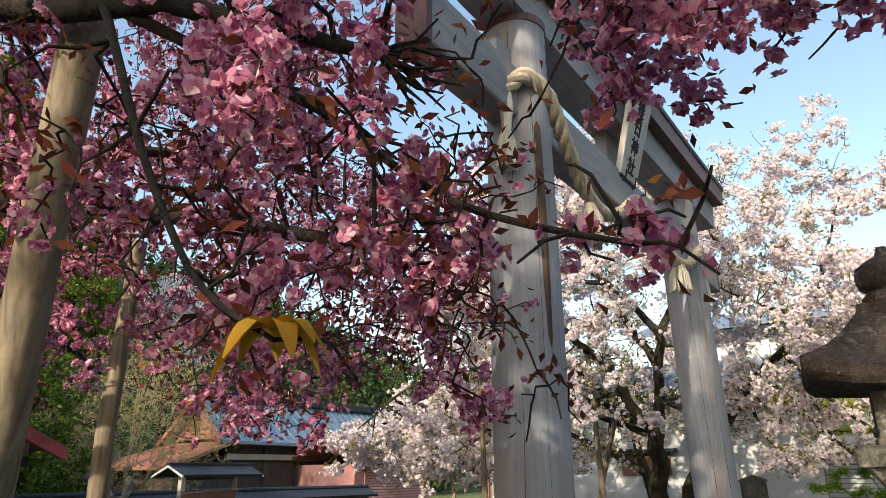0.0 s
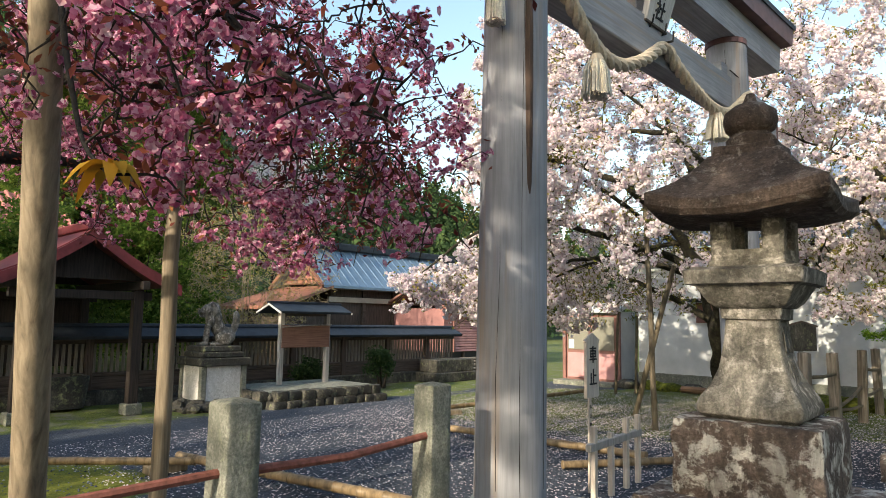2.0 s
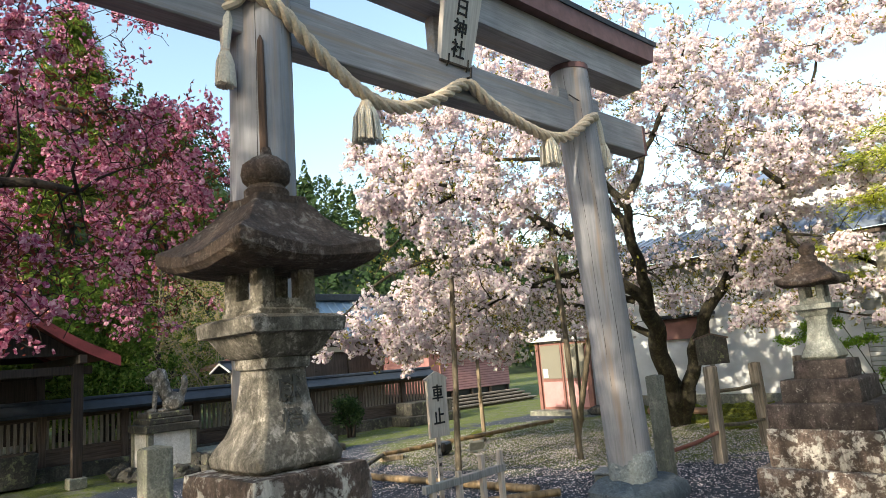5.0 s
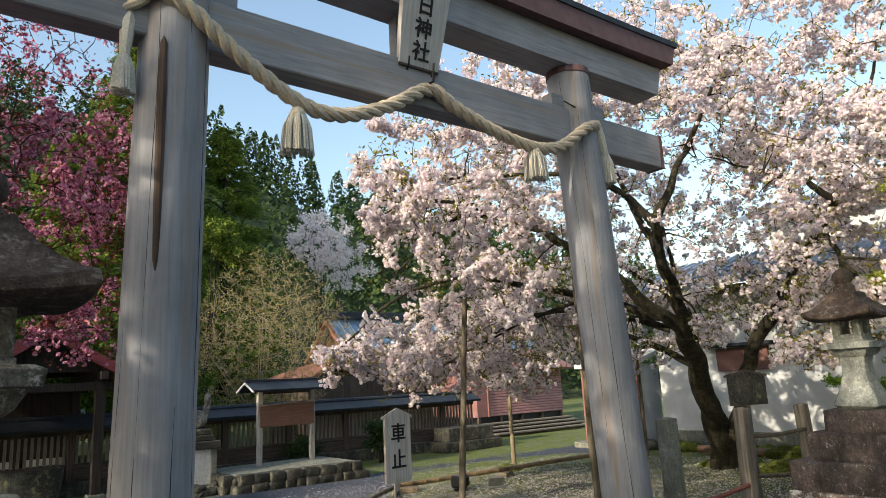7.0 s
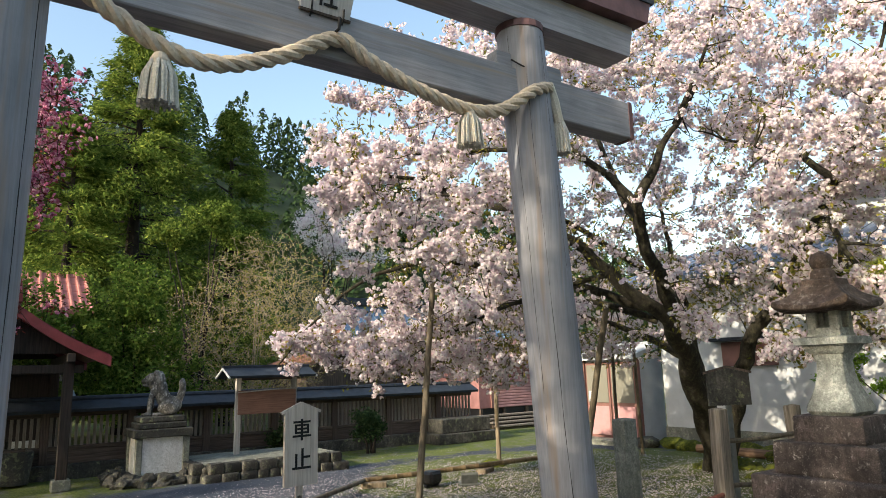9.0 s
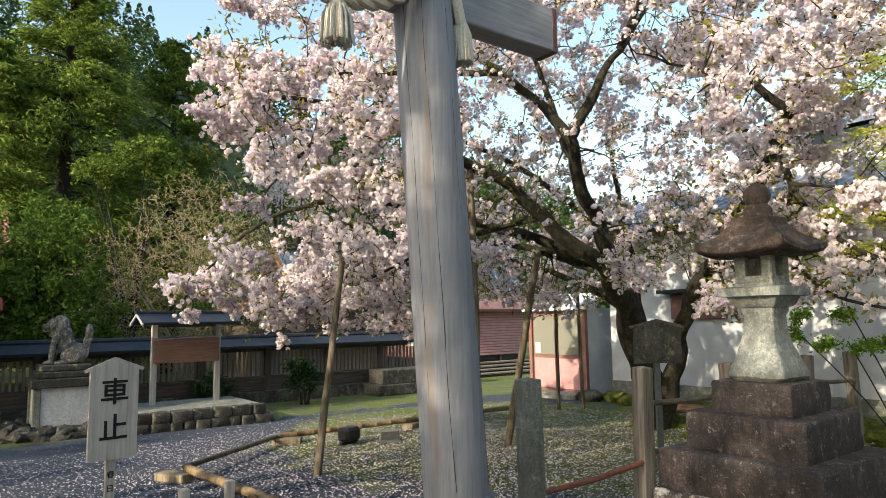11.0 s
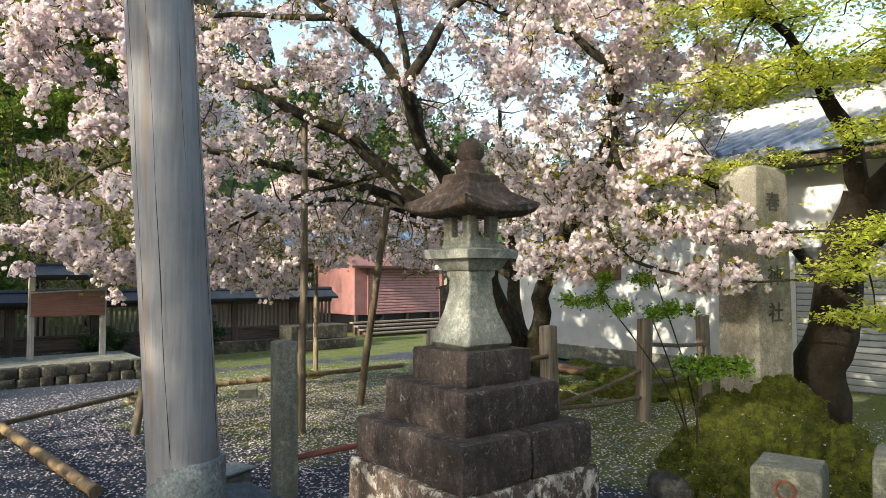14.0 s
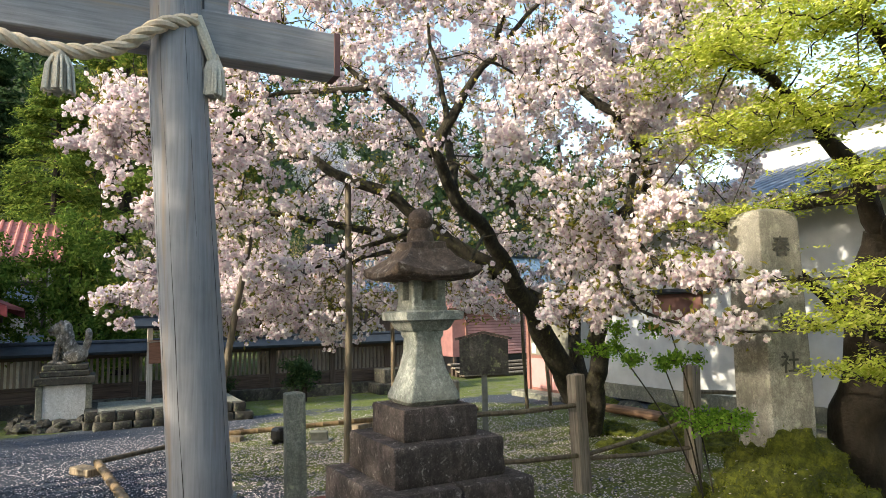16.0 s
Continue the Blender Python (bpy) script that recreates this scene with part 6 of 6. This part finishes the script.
def conifer(m, height, radius, seed, label, count=9000, mat="leaf_cedar", size=0.16):
    rng = np.random.default_rng(seed)
    t = thing("cedar_tree", label, "tree", m)
    g = Geo().tube([(0, 0, 0), (0.05, 0, height * 0.4), (0, 0.05, height * 0.97)], [height * 0.022, height * 0.015, 0.03], 8)
    boughs = max(40, int(count / 170))
    cs, al = [], []
    for k in range(boughs):
        h = rng.uniform(0.06, 0.99) ** 0.9
        z = height * h
        reach = radius * (1 - h) ** 0.75 * rng.uniform(0.65, 1.08) + 0.25
        a = rng.uniform(0, 2 * math.pi)
        tip = Vector((math.cos(a) * reach, math.sin(a) * reach, z - reach * 0.18 + 0.25 * reach * (h > 0.7)))
        if k % 3 == 0:
            g.tube([(0, 0, z), tip * 0.5 + Vector((0, 0, z * 0.5 + 0.1 * reach)), tip], [0.05, 0.03, 0.01], 5, False)
        m_ = int(count / boughs)
        f = rng.uniform(0.25, 1.05, m_) ** 0.7
        base = np.array([0, 0, z]) + (np.array(tip) - np.array([0, 0, z])) * f[:, None]
        spread = 0.1 + 0.22 * reach / radius
        cs.append(base + rng.normal(size=(m_, 3)) * np.array([spread, spread, spread * 0.5]) * radius * 0.22)
        al.append(np.tile(np.array([math.cos(a), math.sin(a), -0.45]), (m_, 1)))
    part("trunk", g, M["bark"], t, "", True)
    c = np.concatenate(cs)
    nm = unit_rows(rng, len(c)) + np.array([0, 0, 0.4])
    nm /= np.linalg.norm(nm, axis=1)[:, None]
    way = np.concatenate(al) + 0.55 * unit_rows(rng, len(c))
    way /= np.linalg.norm(way, axis=1)[:, None]
    v, f = petals(c, nm, size, rng, 0.22, 0.1, way)
    part("crown", mesh_np("crown", v, f, M[mat]), None, t, "dense dark green drooping sprays")


conifer(pose(-26, 8.6, -0.2), 17.4, 5.0, 31, "tall dense green cedar behind the shrine", 80000, size=0.11)
conifer(pose(-26.5, 12.6, -0.2), 14.2, 4.0, 33, "tall dense green cedar behind the shrine", 50000, size=0.11)
conifer(pose(-24.5, 6.2, -0.2), 12.0, 3.6, 32, "green cedar behind the shrine", 40000, size=0.11)
# these two take the dark leaf colour to imitate the hill's shadow
conifer(pose(-31, 3.0, -0.2), 15.0, 4.4, 34, "tall cedar at the wood's edge, darkened for hill shade", 34000, "leaf_far", 0.15)
conifer(pose(-30, -2.5, -0.2), 15.0, 4.4, 35, "tall cedar at the wood's edge, darkened for hill shade", 30000, "leaf_far", 0.15)


def bush(name, label, category, m, lobes, leaf, n, size, seed, stems=8, stem_mat="bark", twig_targets=160, stem_r=0.05):
    rng = np.random.default_rng(seed)
    t = thing(name, label, category, m)
    limbs = []
    top = max(l[0][2] for l in lobes)
    for k in range(stems):
        c = lobes[k % len(lobes)][0]
        a = k * 2.4
        limbs.append(([(0.08 * math.cos(a), 0.08 * math.sin(a), -0.1), (c[0] * 0.35 + 0.15 * math.cos(a), c[1] * 0.35 + 0.15 * math.sin(a), c[2] * 0.5), (c[0] + 0.3 * math.cos(a), c[1] + 0.3 * math.sin(a), c[2])], stem_r + 0.006 * top * (stem_r > 0.03), 0.006))
    g, places, ways = grow(limbs, in_lobes(lobes, twig_targets, rng), seed, 0.03, 0.007, 0.8)
    part("trunk", g, M[stem_mat], t, "", True)
    pick = rng.integers(0, len(places), n)
    c = places[pick] + rng.normal(size=(n, 3)) * size * 1.6
    nm = unit_rows(rng, n) + np.array([0, 0, 0.5])
    nm /= np.linalg.norm(nm, axis=1)[:, None]
    v, f = petals(c, nm, size, rng, 0.5, 0.15)
    part("crown", mesh_np("crown", v, f, M[leaf]), None, t)


bush("bare_shrub", "large shrub of pale bare twigs with first buds", "shrub", pose(-18.2, 11.1, -0.15), [((0, 0.3, 4.5), (2.1, 2.2, 2.3), 2), ((0, -1.7, 3.1), (1.6, 1.8, 1.8), 1.3), ((0, 1.8, 3.5), (1.5, 1.7, 2.0), 1.4), ((0.4, -0.5, 1.6), (1.3, 1.5, 1.0), 0.7), ((0.4, 0.7, 1.7), (1.3, 1.4, 1.0), 0.7)], "leaf_bud", 9000, 0.032, 41, 26, "twig_grey", 5200, 0.014)
bush("evergreen_bush", "dense dark green evergreen bush by the palisade", "bush", pose(-16.6, 7.3, -0.15), [((0, 0, 3.6), (1.3, 1.3, 1.8), 2), ((0, 0.3, 2.0), (1.5, 1.5, 1.4), 1.5)], "leaf_bush", 15000, 0.06, 42, 8, "bark", 420)
bush("evergreen_bush", "dark green evergreen bush behind the red-roofed pavilion", "bush", pose(-17.2, 4.6, -0.15), [((0, 0, 2.8), (1.9, 1.9, 2.0), 2)], "leaf_bush", 14000, 0.07, 43, 8, "bark", 380)
bush("garden_pine", "layered garden pine with pale limbs", "tree", pose(-20.8, 10.0, -0.15), [((0, 0.3, 7.6), (1.2, 1.2, 0.5), 1), ((0, -1.1, 6.9), (1.1, 0.9, 0.4), 1), ((0, 1.2, 7.0), (0.9, 0.9, 0.4), 1)], "leaf_cedar", 7000, 0.06, 44, 5, "bark", 150)
bush("low_pine", "low dark green pine shrub before the palisade", "shrub", pose(-13.3, 10.3, -0.15), [((0, 0, 0.5), (0.5, 0.6, 0.35), 1)], "leaf_far", 2500, 0.04, 45, 4, "bark", 60)
bush("low_pine", "low dark green pine shrub before the palisade", "shrub", pose(-12.9, 12.4, -0.15), [((0, 0, 0.55), (0.6, 0.7, 0.3), 1), ((0, -0.2, 0.9), (0.35, 0.4, 0.25), 1)], "leaf_far", 3000, 0.04, 46, 4, "bark", 60)
bush("pale_cherry", "small pale cherry in bloom at the wood's edge", "tree", pose(-27, 17.6, -0.15), [((0, 0, 9.4), (1.8, 1.9, 1.5), 2), ((0, 1.4, 8.2), (1.6, 1.9, 1.5), 1.2)], "blossom_white", 9000, 0.06, 47, 7, "bark", 260)


def maple():
    rng = np.random.default_rng(61)
    t = thing("green_maple", "maple in fresh yellow-green leaf, layered boughs over a dark trunk", "tree", pose(0, 0, 0))
    limbs = [
        ([(0.2, 13.65, -0.1), (0.3, 13.6, 0.7), (0.45, 13.5, 1.5), (0.8, 13.3, 2.5)], 0.3, 0.17),
        ([(0.8, 13.3, 2.4), (0.8, 12.9, 3.1), (0.7, 12.4, 3.6), (0.5, 11.9, 3.9)], 0.11, 0.02),
        ([(0.8, 13.3, 2.4), (1.3, 12.8, 3.0), (1.5, 12.3, 3.5), (1.5, 11.8, 3.8)], 0.11, 0.02),
        ([(0.5, 13.5, 1.6), (0.1, 13.3, 2.2), (-0.4, 13.1, 2.7), (-0.9, 12.9, 2.9)], 0.07, 0.015),
        ([(0.7, 13.4, 2.0), (1.2, 12.7, 2.2), (1.5, 12.1, 2.2)], 0.07, 0.015),
        ([(0.55, 13.45, 1.7), (0.9, 12.8, 1.9), (1.15, 12.2, 1.9)], 0.05, 0.012),
        ([(0.1, 13.3, 2.2), (-0.5, 13.1, 2.4), (-1.2, 12.95, 2.45)], 0.04, 0.012),
    ]
    lobes = [((0.5, 11.9, 3.9), (0.9, 0.6, 0.16), 1.3), ((1.4, 11.8, 3.75), (0.9, 0.6, 0.16), 1.3), ((0.2, 12.3, 3.4), (0.9, 0.6, 0.14), 1.1), ((1.2, 12.0, 3.3), (0.9, 0.6, 0.14), 1.2), ((0.9, 12.2, 4.35), (1.0, 0.7, 0.18), 1.2), ((1.5, 12.2, 2.85), (0.8, 0.5, 0.13), 0.9), ((-0.5, 12.9, 2.85), (1.1, 0.5, 0.1), 0.9), ((-0.7, 13.0, 2.45), (1.0, 0.5, 0.08), 0.7), ((1.2, 12.0, 1.85), (0.55, 0.4, 0.06), 0.25), ((1.3, 12.3, 1.5), (0.5, 0.4, 0.06), 0.4), ((1.4, 12.2, 2.15), (0.6, 0.5, 0.1), 0.4), ((2.0, 12.0, 4.6), (0.9, 0.7, 0.2), 0.8)]
    g, places, ways = grow(limbs, in_lobes(lobes, 700, rng), 9, 0.03, 0.006, 0.7)
    part("trunk", g, M["bark"], t, "dark mossy trunk and boughs", True)
    n = 50000
    clump = places[rng.integers(0, len(places), n // 9)] + rng.normal(size=(n // 9, 3)) * np.array([0.09, 0.09, 0.03])
    c = np.repeat(clump, 9, 0)
    n = len(c)
    c = c + rng.normal(size=(n, 3)) * np.array([0.035, 0.035, 0.014])
    nm = np.array([0, -0.2, 1.0]) + 0.7 * unit_rows(rng, n)
    nm /= np.linalg.norm(nm, axis=1)[:, None]
    v, f = petals(c, nm, 0.0195, rng, 0.5, 0.1)
    part("crown", mesh_np("crown", v, f, M["leaf_maple"]), None, t, "fresh yellow-green leaves")


maple()
bush("maple_sapling", "young maple with fresh green leaves in flat sprays by the mound", "shrub", pose(-0.1, 12.15, 0.05), [((-1.2, -0.1, 1.55), (0.36, 0.25, 0.05), 0.5), ((-0.35, -0.1, 1.5), (0.42, 0.3, 0.05), 0.8), ((0.22, -0.15, 1.05), (0.36, 0.3, 0.05), 0.8), ((-0.75, 0.0, 1.75), (0.4, 0.25, 0.04), 0.5)], "leaf_fresh", 3400, 0.02, 62, 4, "mossy_bark", 120, 0.008)


# ---- wooded hill ----
def hill_z(x, y):
    k = min(1, max(0, (-36 - x) / 65))
    return -0.3 + 39 * k * k * (3 - 2 * k) * (1.0 - 0.45 * min(1, max(0, (y - 15) / 90))) * (1 + 0.16 * noise.noise(Vector((x * 0.03, y * 0.03, 0))))


hx = np.linspace(-190, -34, 40)
hy = np.linspace(-140, 190, 70)
verts = [(x, y, hill_z(x, y) - 0.2) for y in hy for x in hx]
nn = len(hx)
hill = new("hillside", mesh_np("hillside", verts, [(j * nn + i, j * nn + i + 1, (j + 1) * nn + i + 1, (j + 1) * nn + i) for j in range(len(hy) - 1) for i in range(nn - 1)], M["hill_soil"], True))
tagged(hill, "steep wooded hillside behind the shrine", "hill", kind="structure")


def woods():
    rng = np.random.default_rng(71)
    cs, ns = [], []
    for k in range(1000):
        x, y = rng.uniform(-125, -37), rng.uniform(-90, 130)
        h, r = rng.uniform(6, 11), rng.uniform(1.8, 2.8)
        m = 170
        f = rng.uniform(0.05, 1, m)
        a = rng.uniform(0, 2 * math.pi, m)
        rr = r * (1 - f) ** 0.7 * rng.uniform(0.7, 1.1, m)
        cs.append(np.stack([x + np.cos(a) * rr, y + np.sin(a) * rr, hill_z(x, y) + f * h], 1))
        nm = np.stack([np.cos(a), np.sin(a), np.full(m, 0.7)], 1) + 0.5 * unit_rows(rng, m)
        ns.append(nm / np.linalg.norm(nm, axis=1)[:, None])
    v, f = petals(np.concatenate(cs), np.concatenate(ns), 0.33, rng, 0.55, 0.2)
    tagged(new("distant_woods", mesh_np("distant_woods", v, f, M["leaf_far"])), "far conifer woods covering the hillside", "woods", kind="stuff")


woods()


# ---- unseen trees, added south of the walk to shade the gate ----
for x, y, h, seed in ((-16.5, -8.5, 11.5, 88), (-12.2, -9.0, 12.0, 89), (-7.8, -9.2, 7.8, 90), (-4.2, -9.5, 7.4, 91), (0.4, -8.6, 12.7, 92), (3.4, -9.0, 12.6, 95), (7.0, -9.4, 11.5, 93)):
    leaves = 4600 if x > -1 else 6500
    bush("unseen_shade_tree", "unseen broad leafy tree added to shade the gate", "tree", pose(x, y, 0.0), [((0, 0, h - 2.6), (2.7, 2.2, 2.6), 2), ((0.3, 0.4, h - 5.4), (2.6, 2.0, 2.4), 1.6), ((-0.6, 0, 2.4), (2.0, 1.6, 1.8), 0.8)], "leaf_bush", leaves, 0.13, seed, 8, "bark", 320)
# unseen eastern row, added to hold sky light off east-facing surfaces
for x, y, h, seed in ((9.5, -2.0, 9.0, 101), (10.5, 4.0, 9.5, 102), (10.0, 9.5, 9.0, 103), (10.5, 15.0, 10.0, 104), (7.0, 21.0, 9.0, 105)):
    bush("unseen_shade_tree", "unseen broad leafy tree added to dim sky light from the east", "tree", pose(x, y, 0.0), [((0, 0, h - 2.6), (2.4, 3.0, 2.6), 2), ((0.3, 0.4, h - 5.4), (2.2, 2.9, 2.4), 1.6), ((-0.4, 0, 2.0), (1.8, 2.6, 1.7), 1.0)], "leaf_bush", 6000, 0.17, seed, 8, "bark", 260)


# ---- gravel and fallen petals ----
def scatter():
    rng = np.random.default_rng(81)
    n = 9000
    x, y = rng.uniform(-9, 0.5, n), rng.uniform(1.5, 13, n)
    keep = rng.random(n) < np.clip(1.3 - np.abs(x + 3.5) / 7, 0.1, 1)
    x, y = x[keep], y[keep]
    n = len(x)
    z = np.array([ground_z(a, b) + 0.02 * noise.noise(Vector((a * 0.7, b * 0.7, 0))) for a, b in zip(x, y)])
    s = rng.uniform(0.008, 0.022, n)
    base = np.array([(1, 0, 0), (0, 1, 0), (-1, 0, 0), (0, -1, 0), (0, 0, 0.7), (0, 0, -0.5)], dtype=float)
    a = rng.uniform(0, 6.283, n)
    ca, sa = np.cos(a), np.sin(a)
    vx = base[None, :, 0] * ca[:, None] - base[None, :, 1] * sa[:, None] * 0.8
    vy = base[None, :, 0] * sa[:, None] + base[None, :, 1] * ca[:, None] * 0.8
    v = np.stack([x[:, None] + vx * s[:, None], y[:, None] + vy * s[:, None], z[:, None] + base[None, :, 2] * s[:, None] + 0.004], 2).reshape(-1, 3)
    tri = np.array([(0, 1, 4), (1, 2, 4), (2, 3, 4), (3, 0, 4), (1, 0, 5), (2, 1, 5), (3, 2, 5), (0, 3, 5)])
    f = (np.arange(n)[:, None, None] * 6 + tri[None]).reshape(-1, 3)
    tagged(new("gravel", mesh_np("gravel", v, f, M["pebble"])), "loose blue-grey gravel stones", "gravel", kind="stuff")
    n = 54000
    x = np.concatenate([rng.uniform(-9.5, 2.5, n // 2), rng.normal(-4.6, 2.6, n // 2)])
    y = np.concatenate([rng.uniform(3, 16, n // 2), rng.normal(11.2, 2.3, n // 2)])
    z = np.array([ground_z(a, b) + 0.02 * noise.noise(Vector((a * 0.7, b * 0.7, 0))) + 0.014 for a, b in zip(x, y)])
    nm = np.array([0, 0, 1.0]) + 0.35 * unit_rows(rng, len(x))
    nm /= np.linalg.norm(nm, axis=1)[:, None]
    spots = np.stack([x, y, z], 1)
    tops = np.concatenate([t[rng.integers(0, len(t), 34)] + np.array(at) for t, at in zip(MOSS_TOPS, MOSS_AT)])
    spots = np.concatenate([spots, tops + np.array([0, 0, 0.008])])
    nm = np.concatenate([nm, nm[:len(tops)]])
    v, f = petals(spots, nm, 0.0125, rng, 0.8, 0.2)
    tagged(new("fallen_petals", mesh_np("fallen_petals", v, f, M["fallen_petal"])), "fallen pale pink petals strewn on the gravel", "petals", kind="stuff")
    c = np.concatenate([t[rng.integers(0, len(t), 2600)] + np.array(at) for t, at in zip(MOSS_SIDES, MOSS_AT)])
    c = c + rng.normal(size=c.shape) * 0.012
    v, f = petals(c, unit_rows(rng, len(c)), 0.013, rng, 0.35, 0.3)
    tagged(new("moss_tufts", mesh_np("moss_tufts", v, f, M["leaf_moss"])), "tiny yellow-green moss tufts over the mound", "moss", kind="stuff")


scatter()
